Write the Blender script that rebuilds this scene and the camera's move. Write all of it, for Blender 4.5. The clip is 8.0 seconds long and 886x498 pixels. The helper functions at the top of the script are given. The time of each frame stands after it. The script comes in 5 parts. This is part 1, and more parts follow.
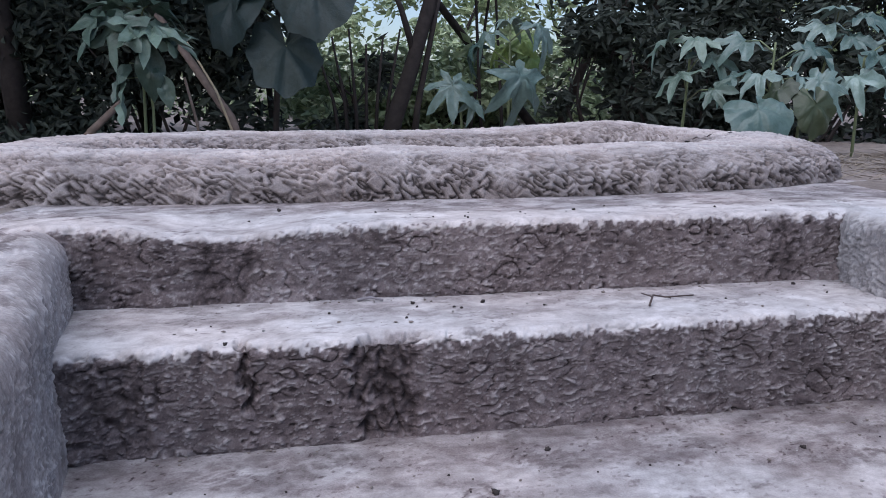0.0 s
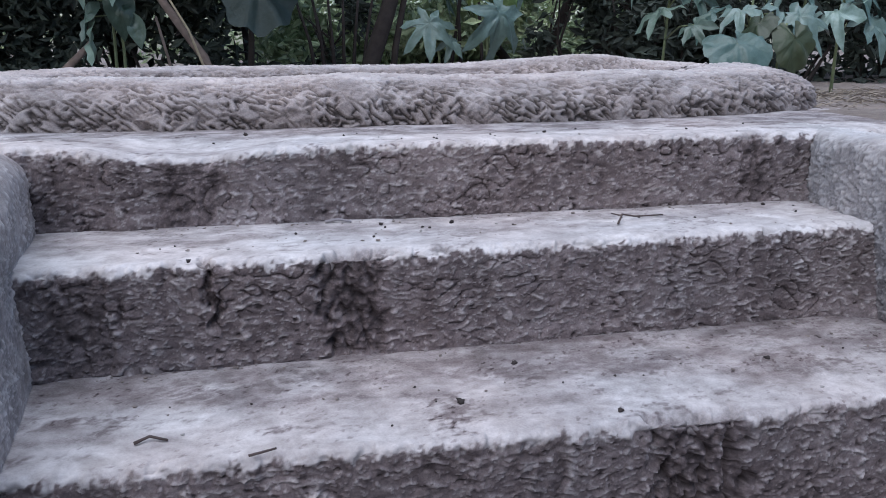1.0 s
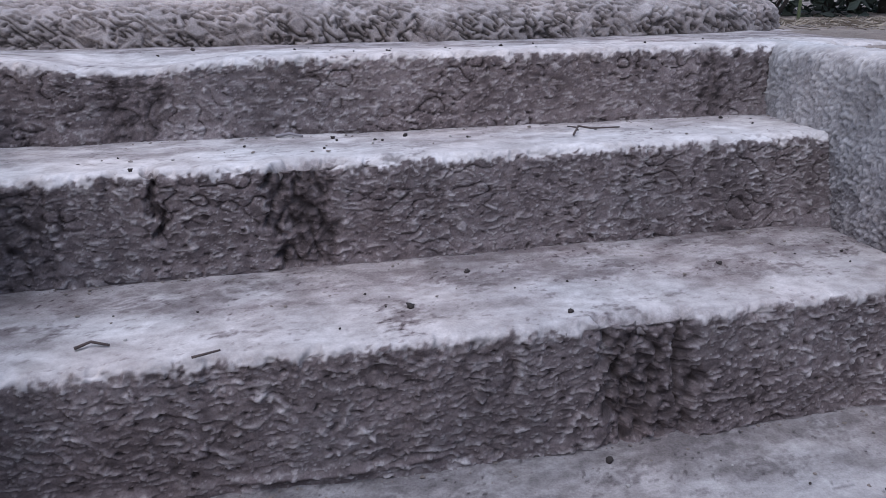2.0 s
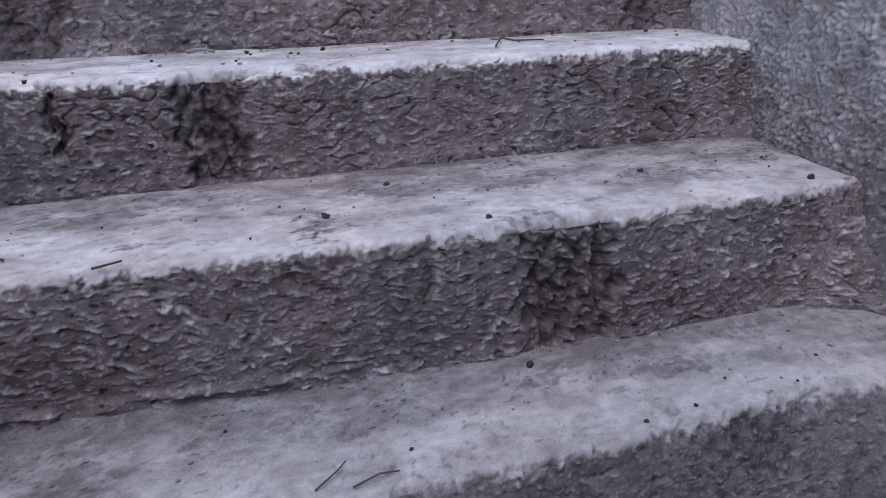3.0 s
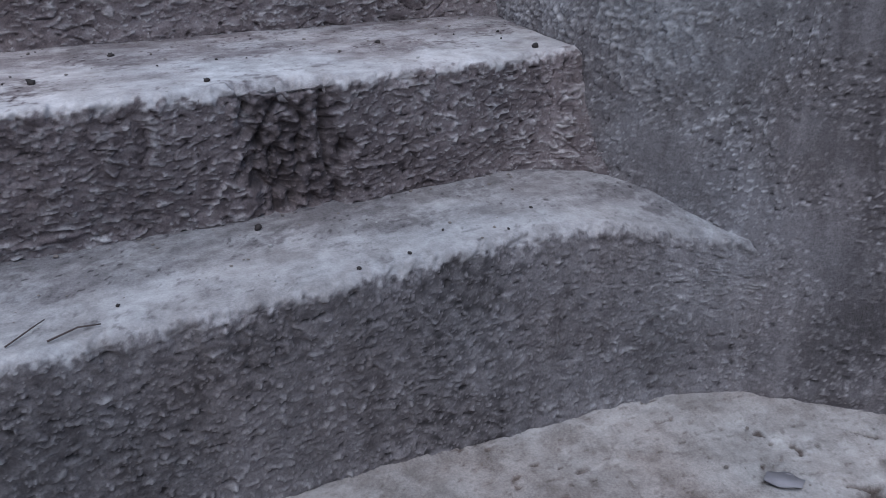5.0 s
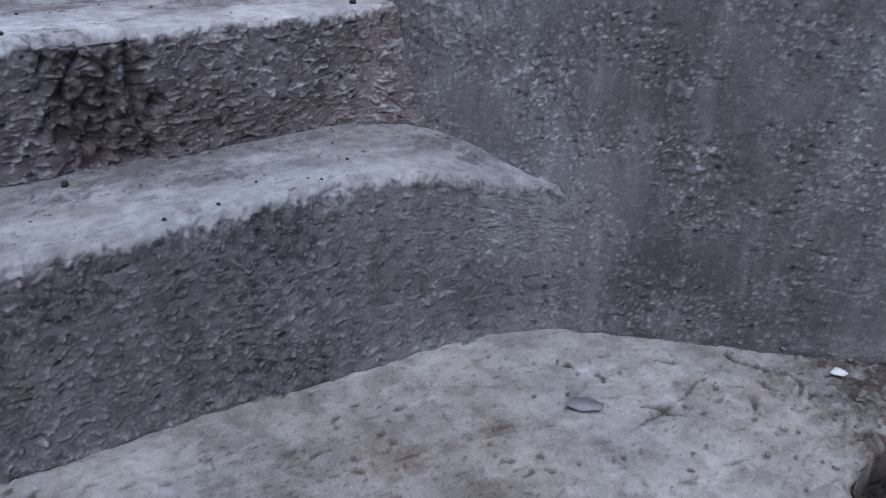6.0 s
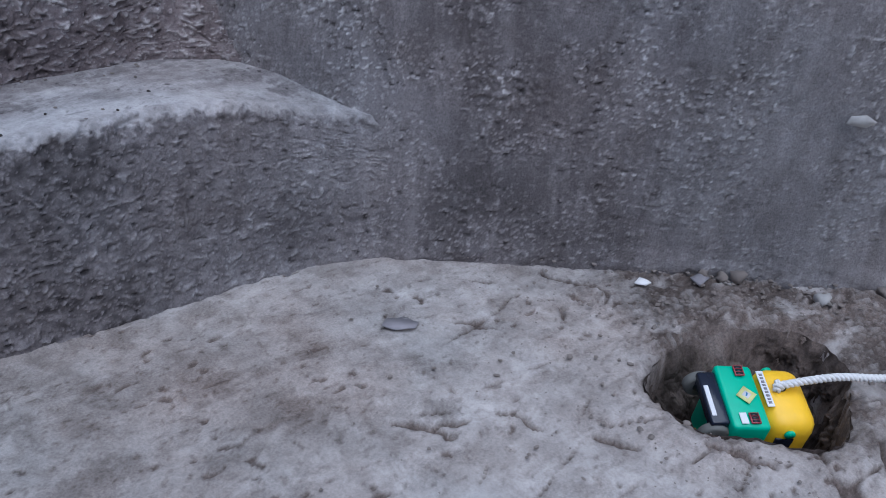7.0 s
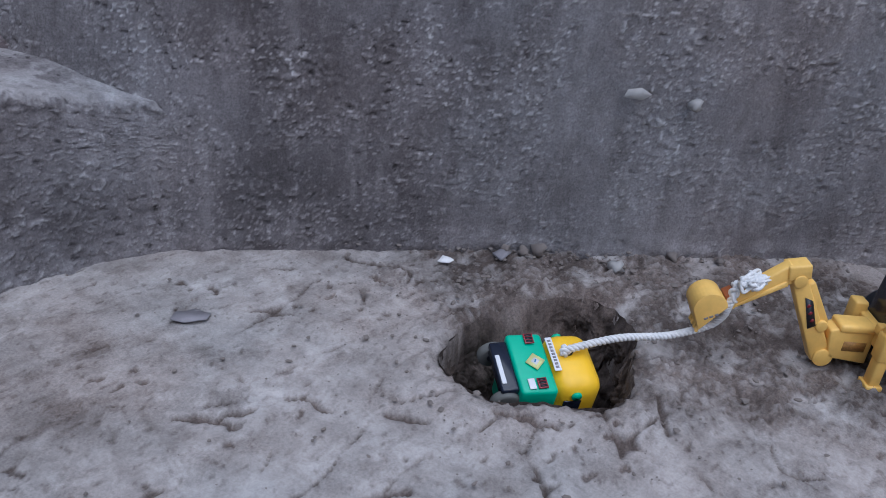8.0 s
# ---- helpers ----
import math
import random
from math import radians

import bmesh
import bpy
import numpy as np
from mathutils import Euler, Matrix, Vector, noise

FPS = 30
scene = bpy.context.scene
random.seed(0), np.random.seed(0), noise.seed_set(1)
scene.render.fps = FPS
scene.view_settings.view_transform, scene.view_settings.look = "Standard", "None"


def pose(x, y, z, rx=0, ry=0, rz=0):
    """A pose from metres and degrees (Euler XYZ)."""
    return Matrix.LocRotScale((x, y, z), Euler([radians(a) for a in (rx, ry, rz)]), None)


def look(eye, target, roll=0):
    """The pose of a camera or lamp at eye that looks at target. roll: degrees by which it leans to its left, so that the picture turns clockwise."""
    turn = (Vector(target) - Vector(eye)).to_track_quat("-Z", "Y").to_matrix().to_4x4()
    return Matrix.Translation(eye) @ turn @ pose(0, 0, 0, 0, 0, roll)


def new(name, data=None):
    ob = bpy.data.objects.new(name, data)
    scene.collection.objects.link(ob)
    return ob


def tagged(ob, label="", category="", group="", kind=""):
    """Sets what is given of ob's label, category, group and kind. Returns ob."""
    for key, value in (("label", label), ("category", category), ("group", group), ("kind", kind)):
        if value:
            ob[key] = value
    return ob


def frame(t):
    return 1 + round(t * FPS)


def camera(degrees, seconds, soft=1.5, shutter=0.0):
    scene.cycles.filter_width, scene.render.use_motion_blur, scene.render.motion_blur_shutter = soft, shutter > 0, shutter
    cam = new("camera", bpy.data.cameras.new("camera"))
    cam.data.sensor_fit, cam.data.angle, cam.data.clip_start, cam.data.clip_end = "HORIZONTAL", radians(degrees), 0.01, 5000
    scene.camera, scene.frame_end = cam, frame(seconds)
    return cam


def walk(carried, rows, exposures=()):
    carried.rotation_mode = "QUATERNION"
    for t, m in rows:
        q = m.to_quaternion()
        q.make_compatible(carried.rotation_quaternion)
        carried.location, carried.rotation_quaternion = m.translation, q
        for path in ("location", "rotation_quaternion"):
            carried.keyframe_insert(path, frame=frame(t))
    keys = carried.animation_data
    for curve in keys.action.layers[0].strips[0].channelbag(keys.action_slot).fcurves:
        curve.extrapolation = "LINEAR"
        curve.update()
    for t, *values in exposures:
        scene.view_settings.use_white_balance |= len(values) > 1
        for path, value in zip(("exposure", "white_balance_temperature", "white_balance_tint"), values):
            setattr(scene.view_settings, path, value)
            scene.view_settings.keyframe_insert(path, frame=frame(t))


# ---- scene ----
cam = camera(56.8, 8.0, soft=0.9)
METRES, EYE, TILT, LEAN, TURN = 0.5, 0.637, -10.5, 0.0, 0.0
ROWS = [
    (0.0, 0.0, 0.0, 0.0, 0.0, 0.0, 0.0),
    (0.5, 0.0166, 0.0025, -0.0297, -0.53, -1.43, 0.11),
    (1.0, 0.038, 0.0105, -0.074, -1.06, -3.33, 0.5),
    (2.5, 0.109, 0.0337, -0.1967, -4.55, -8.69, 1.44),
    (3.0, 0.1394, 0.0416, -0.234, -6.58, -10.51, 1.96),
    (3.5, 0.1766, 0.0304, -0.2591, -8.44, -11.8, 2.24),
    (4.0, 0.2387, 0.0066, -0.2956, -11.83, -13.22, 2.62),
    (5.5, 0.3756, -0.0994, -0.3593, -20.77, -17.1, 1.65),
    (6.0, 0.4397, -0.1609, -0.3764, -25.01, -18.05, 1.74),
    (6.5, 0.4905, -0.2248, -0.4006, -28.74, -19.05, 1.47),
    (7.0, 0.5417, -0.2691, -0.457, -33.24, -20.28, 1.91),
    (7.5, 0.6062, -0.3128, -0.4895, -37.51, -21.07, 1.41),
    (8.0, 0.6585, -0.3512, -0.4941, -42.75, -20.8, 1.69),
]
walk(cam, [(t, pose(0, 0, EYE, TILT, LEAN, TURN) @ pose(METRES * x, METRES * y, METRES * z, 90 + pitch, roll, yaw)) for t, x, y, z, yaw, pitch, roll in ROWS],
     [(0.0, 0.76, 5830, 17), (1.0, 0.84, 5800, 13), (2.5, 0.69, 5720, 17), (4.0, 0.64, 5620, 15), (5.5, 0.62, 5460, 8), (6.5, 0.73, 5340, 9), (8.0, 0.6, 5450, 11)])

# ---- light ----
SUN_EL, SUN_ROT = 38.0, 200.0
world = bpy.data.worlds.new("sky")
scene.world = world
world.use_nodes = True
wn = world.node_tree
sky = wn.nodes.new("ShaderNodeTexSky")
sky.sky_type, sky.sun_disc = "NISHITA", False
sky.sun_elevation, sky.sun_rotation = radians(SUN_EL), radians(SUN_ROT)
sky.air_density, sky.dust_density, sky.ozone_density = 1.0, 1.5, 1.0
wn.links.new(sky.outputs[0], wn.nodes["Background"].inputs[0])
wn.nodes["Background"].inputs[1].default_value = 0.07
sun_data = bpy.data.lights.new("sun", "SUN")
sun_data.energy, sun_data.angle, sun_data.color = 1.5, radians(70), (1.0, 0.98, 0.96)
sun = new("sun", sun_data)
sun.matrix_world = look((-0.2, -0.6, 6.0), (0.4, 0.4, 0.0))

# ---- materials ----


def nodes_of(name):
    m = bpy.data.materials.new(name)
    m.use_nodes = True
    t = m.node_tree
    return m, t, t.nodes["Principled BSDF"]


def noise_node(t, scale, detail=4.0, rough=0.6, stretch=(1, 1, 1), dist=0.0):
    co = t.nodes.new("ShaderNodeTexCoord")
    mp = t.nodes.new("ShaderNodeMapping")
    mp.inputs["Scale"].default_value = stretch
    n = t.nodes.new("ShaderNodeTexNoise")
    n.inputs["Scale"].default_value, n.inputs["Detail"].default_value = scale, detail
    n.inputs["Roughness"].default_value, n.inputs["Distortion"].default_value = rough, dist
    t.links.new(co.outputs["Object"], mp.inputs["Vector"])
    t.links.new(mp.outputs[0], n.inputs["Vector"])
    return n.outputs["Fac"]


def ramp(t, fac, stops):
    r = t.nodes.new("ShaderNodeValToRGB")
    el = r.color_ramp.elements
    while len(el) < len(stops):
        el.new(0.5)
    for e, (p, c) in zip(el, stops):
        e.position = p
        e.color = (*c, 1) if len(c) == 3 else c
    t.links.new(fac, r.inputs[0])
    return r.outputs[0]


def mixc(t, fac, a, b, mode="MIX"):
    m = t.nodes.new("ShaderNodeMix")
    m.data_type, m.blend_type = "RGBA", mode
    for sock, v in ((m.inputs[0], fac), (m.inputs[6], a), (m.inputs[7], b)):
        if isinstance(v, (int, float)):
            sock.default_value = v
        elif isinstance(v, tuple):
            sock.default_value = (*v, 1)
        else:
            t.links.new(v, sock)
    return m.outputs[2]


def bump(t, p, height, strength, dist):
    b = t.nodes.new("ShaderNodeBump")
    b.inputs["Strength"].default_value, b.inputs["Distance"].default_value = strength, dist
    t.links.new(height, b.inputs["Height"])
    t.links.new(b.outputs[0], p.inputs["Normal"])


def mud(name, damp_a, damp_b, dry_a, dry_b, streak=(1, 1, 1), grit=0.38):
    """Mud plaster: damp body colours and dry dusty colours, mixed by a value that also holds painted light."""
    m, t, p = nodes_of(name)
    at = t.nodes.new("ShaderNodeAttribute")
    at.attribute_name = "dryness_shade"
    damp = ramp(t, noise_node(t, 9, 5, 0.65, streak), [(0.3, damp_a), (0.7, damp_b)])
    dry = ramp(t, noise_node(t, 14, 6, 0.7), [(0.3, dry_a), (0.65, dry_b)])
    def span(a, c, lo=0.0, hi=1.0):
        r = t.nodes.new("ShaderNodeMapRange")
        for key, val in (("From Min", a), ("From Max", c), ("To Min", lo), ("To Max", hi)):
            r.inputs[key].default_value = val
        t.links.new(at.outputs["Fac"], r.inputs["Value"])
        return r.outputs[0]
    # darkest tone: wet soil, and the shade painted in hole and gouges
    darkest = tuple(c * 0.42 for c in damp_a)
    body = mixc(t, span(0.2, 1.0), mixc(t, span(0.0, 0.18), darkest, damp), dry)
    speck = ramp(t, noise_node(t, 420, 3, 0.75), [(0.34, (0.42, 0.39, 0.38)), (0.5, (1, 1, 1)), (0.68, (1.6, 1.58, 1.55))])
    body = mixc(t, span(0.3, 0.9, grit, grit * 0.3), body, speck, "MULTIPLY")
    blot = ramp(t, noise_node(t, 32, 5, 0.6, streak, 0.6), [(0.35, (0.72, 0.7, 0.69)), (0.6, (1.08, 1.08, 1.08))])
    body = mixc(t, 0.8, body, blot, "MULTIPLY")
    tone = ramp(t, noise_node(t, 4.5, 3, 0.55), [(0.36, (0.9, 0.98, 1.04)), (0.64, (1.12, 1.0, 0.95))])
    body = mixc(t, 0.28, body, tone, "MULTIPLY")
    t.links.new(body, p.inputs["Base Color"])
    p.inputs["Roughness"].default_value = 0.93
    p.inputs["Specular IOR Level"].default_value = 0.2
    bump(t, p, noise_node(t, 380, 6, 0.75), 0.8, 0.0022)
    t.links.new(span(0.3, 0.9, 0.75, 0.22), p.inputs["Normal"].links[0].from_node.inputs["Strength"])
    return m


def plain(name, col, rough=0.5, metal=0.0, var=0.15, scale=60, relief=0.15, spec=0.5):
    m, t, p = nodes_of(name)
    lo = tuple(c * (1 - var) for c in col)
    hi = tuple(min(1.0, c * (1 + var)) for c in col)
    t.links.new(ramp(t, noise_node(t, scale, 5), [(0.3, lo), (0.7, hi)]), p.inputs["Base Color"])
    p.inputs["Roughness"].default_value, p.inputs["Metallic"].default_value = rough, metal
    p.inputs["Specular IOR Level"].default_value = spec
    if relief:
        bump(t, p, noise_node(t, scale * 6, 4), relief, 0.0008)
    return m


def leafy(name, dark, light, rough=0.45):
    m, t, p = nodes_of(name)
    g = t.nodes.new("ShaderNodeNewGeometry")
    oi = t.nodes.new("ShaderNodeObjectInfo")
    add, fr = t.nodes.new("ShaderNodeMath"), t.nodes.new("ShaderNodeMath")
    add.operation, fr.operation = "ADD", "FRACT"
    t.links.new(g.outputs["Random Per Island"], add.inputs[0])
    t.links.new(oi.outputs["Random"], add.inputs[1])
    t.links.new(add.outputs[0], fr.inputs[0])
    per = ramp(t, fr.outputs[0], [(0.0, dark), (0.8, light), (1.0, tuple(c * 1.5 for c in light))])
    spot = ramp(t, noise_node(t, 35, 4), [(0.35, (0.75, 0.78, 0.7)), (0.65, (1.15, 1.12, 1.1))])
    t.links.new(mixc(t, 1.0, per, spot, "MULTIPLY"), p.inputs["Base Color"])
    p.inputs["Roughness"].default_value = rough
    bump(t, p, noise_node(t, 45, 5), 0.6, 0.006)
    return m


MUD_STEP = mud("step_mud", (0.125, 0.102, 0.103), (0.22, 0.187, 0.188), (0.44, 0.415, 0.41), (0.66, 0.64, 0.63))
MUD_WALL = mud("wall_mud", (0.134, 0.121, 0.123), (0.222, 0.205, 0.208), (0.38, 0.365, 0.36), (0.58, 0.565, 0.56), (1, 1, 0.5))
MUD_FLOOR = mud("floor_mud", (0.075, 0.058, 0.050), (0.205, 0.168, 0.150), (0.38, 0.352, 0.334), (0.52, 0.49, 0.47), grit=0.5)
MUD_BERM = mud("ridge_mud", (0.19, 0.165, 0.16), (0.3, 0.268, 0.26), (0.5, 0.465, 0.455), (0.64, 0.605, 0.595))
MUD_GROUND = mud("ground_soil", (0.14, 0.12, 0.105), (0.22, 0.19, 0.168), (0.3, 0.267, 0.24), (0.42, 0.38, 0.35))
CRUMB = plain("brown_crumb", (0.19, 0.162, 0.145), 0.95, relief=0.5)
CLOD = plain("dark_clod", (0.035, 0.028, 0.026), 0.9, relief=0.5)
STRAW = plain("dry_straw", (0.42, 0.36, 0.25), 0.8)
LITTER = plain("grey_dry_grass", (0.24, 0.205, 0.16), 0.85, var=0.35, scale=25)
TWIG = plain("dark_twig", (0.08, 0.06, 0.055), 0.85)
PAPER = plain("white_paper", (0.75, 0.74, 0.73), 0.7, var=0.06)
FLAKE = plain("grey_flake", (0.24, 0.225, 0.24), 0.8)
PALE = plain("pale_stone", (0.36, 0.345, 0.33), 0.85, relief=0.4)
GREEN = plain("green_plastic", (0.02, 0.45, 0.27), 0.38, var=0.08, relief=0.05)
YELLOW = plain("yellow_plastic", (0.92, 0.54, 0.015), 0.36, var=0.06, relief=0.05)
AMBER = plain("amber_yellow_plastic", (0.86, 0.53, 0.13), 0.42, var=0.1, relief=0.08)
BLACK = plain("black_plastic", (0.014, 0.015, 0.02), 0.42, relief=0.05)
NAVY = plain("dark_glossy_plastic", (0.012, 0.016, 0.03), 0.2, relief=0.0)
RED = plain("red_sticker", (0.25, 0.02, 0.03), 0.35, var=0.25, scale=400, relief=0)
CREAM = plain("cream_sticker", (0.72, 0.72, 0.3), 0.5, var=0.06, relief=0)
BLUE = plain("blue_print", (0.05, 0.22, 0.45), 0.5, relief=0)
WHITE = plain("white_sticker", (0.68, 0.68, 0.7), 0.5, var=0.08, relief=0)
ROPE = plain("white_cotton_rope", (0.72, 0.71, 0.7), 0.9, var=0.1, scale=300, relief=0.6)
RUBBER = plain("grey_rubber", (0.13, 0.13, 0.12), 0.75)
BARK = plain("dark_bark", (0.03, 0.024, 0.022), 0.9, var=0.4, scale=40, relief=0.8)
POLE = plain("weathered_branch", (0.2, 0.155, 0.13), 0.85, var=0.3, scale=30, relief=0.6)
STEM = plain("green_stem", (0.16, 0.2, 0.1), 0.6)
LEAF_PALE = leafy("pale_green_leaf", (0.05, 0.10, 0.092), (0.19, 0.27, 0.255), 0.36)
LEAF_WEED = leafy("grey_green_leaf", (0.04, 0.075, 0.062), (0.13, 0.19, 0.16), 0.38)
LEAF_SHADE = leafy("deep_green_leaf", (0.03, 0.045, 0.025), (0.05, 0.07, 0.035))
LEAF_LIME = leafy("yellow_green_leaf", (0.08, 0.14, 0.04), (0.14, 0.21, 0.06))
LEAF_BIG = leafy("broad_dark_leaf", (0.018, 0.036, 0.036), (0.034, 0.058, 0.056), 0.6)
# darker than foliage is, so the background's deep shade sits in the colour
LEAF_DARK = leafy("shaded_shrub_leaf", (0.014, 0.022, 0.018), (0.040, 0.055, 0.045), 0.75)
LEAF_FIELD = leafy("field_leaf", (0.15, 0.22, 0.11), (0.36, 0.44, 0.26))

# ---- mesh helpers ----
TABLE = np.random.RandomState(7).rand(65536) * 2 * np.pi
GX, GY = np.cos(TABLE), np.sin(TABLE)


def pn(x, y, seed=0):
    """Gradient noise over arrays, about -0.7 to 0.7."""
    x, y = np.broadcast_arrays(np.asarray(x, float), np.asarray(y, float))
    ix, iy = np.floor(x).astype(np.int64), np.floor(y).astype(np.int64)
    fx, fy = x - ix, y - iy
    u, v = fx ** 3 * (fx * (fx * 6 - 15) + 10), fy ** 3 * (fy * (fy * 6 - 15) + 10)

    def g(a, b):
        k = ((ix + a) * 374761393 + (iy + b) * 668265263 + seed * 974634777) & 0x7FFFFFFF
        k = ((k ^ (k >> 13)) * 1274126177) & 0x7FFFFFFF
        k = (k ^ (k >> 16)) & 65535
        return GX[k] * (fx - a) + GY[k] * (fy - b)
    a = g(0, 0) * (1 - u) + g(1, 0) * u
    b = g(0, 1) * (1 - u) + g(1, 1) * u
    return a * (1 - v) + b * v


def sst(a, b, x):
    k = np.clip((x - a) / (b - a), 0, 1)
    return k * k * (3 - 2 * k)


def grid_normals(v):
    du, dv = np.gradient(v, axis=0), np.gradient(v, axis=1)
    n = np.cross(du, dv)
    return n / np.maximum(np.linalg.norm(n, axis=2, keepdims=True), 1e-12)


def sheet(name, v, mat, dry=None, parent=None, flip=False):
    """A mesh from a grid of places, with a value for drying and painted shade at each."""
    nu, nv = v.shape[:2]
    idx = np.arange(nu * nv).reshape(nu, nv)
    q = np.stack([idx[:-1, :-1], idx[1:, :-1], idx[1:, 1:], idx[:-1, 1:]], -1).reshape(-1, 4)
    if flip:
        q = q[:, ::-1]
    me = bpy.data.meshes.new(name)
    me.vertices.add(nu * nv)
    me.vertices.foreach_set("co", v.reshape(-1).astype(np.float32))
    me.loops.add(q.size)
    me.loops.foreach_set("vertex_index", q.reshape(-1).astype(np.int32))
    me.polygons.add(len(q))
    me.polygons.foreach_set("loop_start", np.arange(0, q.size, 4, dtype=np.int32))
    me.update(calc_edges=True)
    me.polygons.foreach_set("use_smooth", np.ones(len(q), bool))
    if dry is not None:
        a = me.attributes.new("dryness_shade", "FLOAT", "POINT")
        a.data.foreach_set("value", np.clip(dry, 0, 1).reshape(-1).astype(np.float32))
    me.materials.append(mat)
    ob = new(name, me)
    ob.parent = parent
    return ob


def part(name, bm, material, parent=None, label="", smooth=True):
    me = bpy.data.meshes.new(name)
    bmesh.ops.recalc_face_normals(bm, faces=bm.faces)
    bm.to_mesh(me)
    bm.free()
    for f in me.polygons:
        f.use_smooth = smooth
    me.materials.append(material)
    ob = new(name, me)
    ob.parent = parent
    return tagged(ob, label) if label else ob


def box(sx, sy, sz, m=Matrix(), bev=0.0, seg=2, taper=None):
    bm = bmesh.new()
    bmesh.ops.create_cube(bm, size=1)
    for v in bm.verts:
        v.co = Vector((v.co.x * sx, v.co.y * sy, v.co.z * sz))
        if taper:
            taper(v)
    if bev:
        bmesh.ops.bevel(bm, geom=bm.edges[:], offset=bev, segments=seg, profile=0.5, affect="EDGES")
    bm.transform(m)
    return bm


def disc(r, h, m=Matrix(), seg=24, bev=0.0):
    bm = bmesh.new()
    bmesh.ops.create_cone(bm, cap_ends=True, segments=seg, radius1=r, radius2=r, depth=h)
    if bev:
        rim = [e for e in bm.edges if abs(e.verts[0].co.z - e.verts[1].co.z) < 1e-6]
        bmesh.ops.bevel(bm, geom=rim, offset=bev, segments=2, profile=0.5, affect="EDGES")
    bm.transform(m)
    return bm


def tube(points, radii, seg=8, close=True):
    """A tapered tube along points."""
    bm = bmesh.new()
    pts = [Vector(p) for p in points]
    rings = []
    for i, p in enumerate(pts):
        d = (pts[min(i + 1, len(pts) - 1)] - pts[max(i - 1, 0)]).normalized()
        a = d.orthogonal().normalized() if i == 0 else (a - d * a.dot(d)).normalized()
        b = d.cross(a)
        rings.append([bm.verts.new(p + (a * math.cos(k * 2 * math.pi / seg) + b * math.sin(k * 2 * math.pi / seg)) * radii[i]) for k in range(seg)])
    for r0, r1 in zip(rings, rings[1:]):
        for k in range(seg):
            bm.faces.new((r0[k], r0[(k + 1) % seg], r1[(k + 1) % seg], r1[k]))
    if close:
        bm.faces.new(rings[0][::-1])
        bm.faces.new(rings[-1])
    return bm


def extrude_outline(pts, depth, m=Matrix(), bev=0.0):
    """A plate with that outline in x and z, depth along y."""
    bm = bmesh.new()
    vs = [bm.verts.new((x, -depth / 2, z)) for x, z in pts]
    f = bm.faces.new(vs)
    r = bmesh.ops.extrude_face_region(bm, geom=[f])
    bmesh.ops.translate(bm, vec=(0, depth, 0), verts=[g for g in r["geom"] if isinstance(g, bmesh.types.BMVert)])
    if bev:
        bmesh.ops.bevel(bm, geom=bm.edges[:], offset=bev, segments=2, profile=0.5, affect="EDGES")
    bm.transform(m)
    return bm


# ---- the pit: plan ----
FLOOR, TREADS = 0.0, (0.177, 0.295, 0.402, 0.492)
RIM = 0.492


def worm(s, h, long, tall, seed, width=0.15, share=0.05):
    """Short raised threads of mud that wander along the surface."""
    return np.exp(-(pn(s / long, h / tall, seed) / width) ** 2) * sst(share, share + 0.18, pn(s / (long * 0.8) + 3, h / (tall * 1.2), seed + 1))


def crust(s, h, seed, long=0.016, tall=0.0044, crease=0.6, flaky=1.0, sparse=0.0):
    """Relief of hand-thrown mud plaster, in metres, and how much of it is a raised flake."""
    ws = s + 0.006 * pn(s / 0.017, h / 0.012, seed)
    wh = h + 0.0035 * pn(s / 0.014, h / 0.011, seed + 1) + 0.014 * pn(s / 0.08, h / 0.06, seed + 8)
    mask = sst(-0.25, 0.3, pn(s / 0.05, h / 0.045, seed + 4))
    f1 = sst(0.29 + sparse, 0.37 + sparse, pn(ws / long, wh / tall, seed + 2)) * (0.2 + 0.8 * mask)
    f2 = sst(0.31 + sparse, 0.39 + sparse, pn(ws / long * 1.7 + 7, wh / tall * 1.35, seed + 5)) * (1 - 0.6 * mask)
    f3 = sst(0.30 + sparse, 0.38 + sparse, pn(ws / long * 3.0 + 3, wh / tall * 2.0, seed + 10))
    w1 = worm(ws, wh, long * 1.7, tall * 2.2, seed + 50, 0.10, 0.06 + sparse) * (0.3 + 0.7 * mask)
    w2 = worm(ws + 0.5 * wh, wh, long * 0.9, tall * 1.5, seed + 52, 0.12, 0.14 + sparse)
    lump = pn(s / 0.026, h / 0.018, seed + 3)
    cr = sst(0.06, 0.0, np.abs(lump)) * sst(-0.1, 0.3, pn(s / 0.07, h / 0.05, seed + 17))
    nick = sst(0.36, 0.46, pn(ws / 0.012, wh / 0.005, seed + 54))
    d = flaky * (0.0022 * f1 + 0.0018 * f2 + 0.0012 * f3 + 0.0024 * w1 + 0.0020 * w2 - 0.0020 * nick) - 0.0034 * crease * cr + 0.0026 * crease * np.abs(lump) + 0.0008 * pn(s / 0.012, h / 0.009, seed + 19)
    d = d + 0.0005 * pn(s / 0.006, h / 0.005, seed + 6) + 0.0004 * pn(s / 0.003, h / 0.003, seed + 18) + 0.005 * pn(s / 0.13, h / 0.09, seed + 7)
    # second value paints the lit flakes pale and the creases dark
    return d - 0.0008, np.clip(0.65 * f1 + 0.65 * f2 + 0.6 * f3 + 0.6 * w1 + 0.55 * w2 - 0.4 * nick - 0.45 * crease * cr, -0.3, 1)


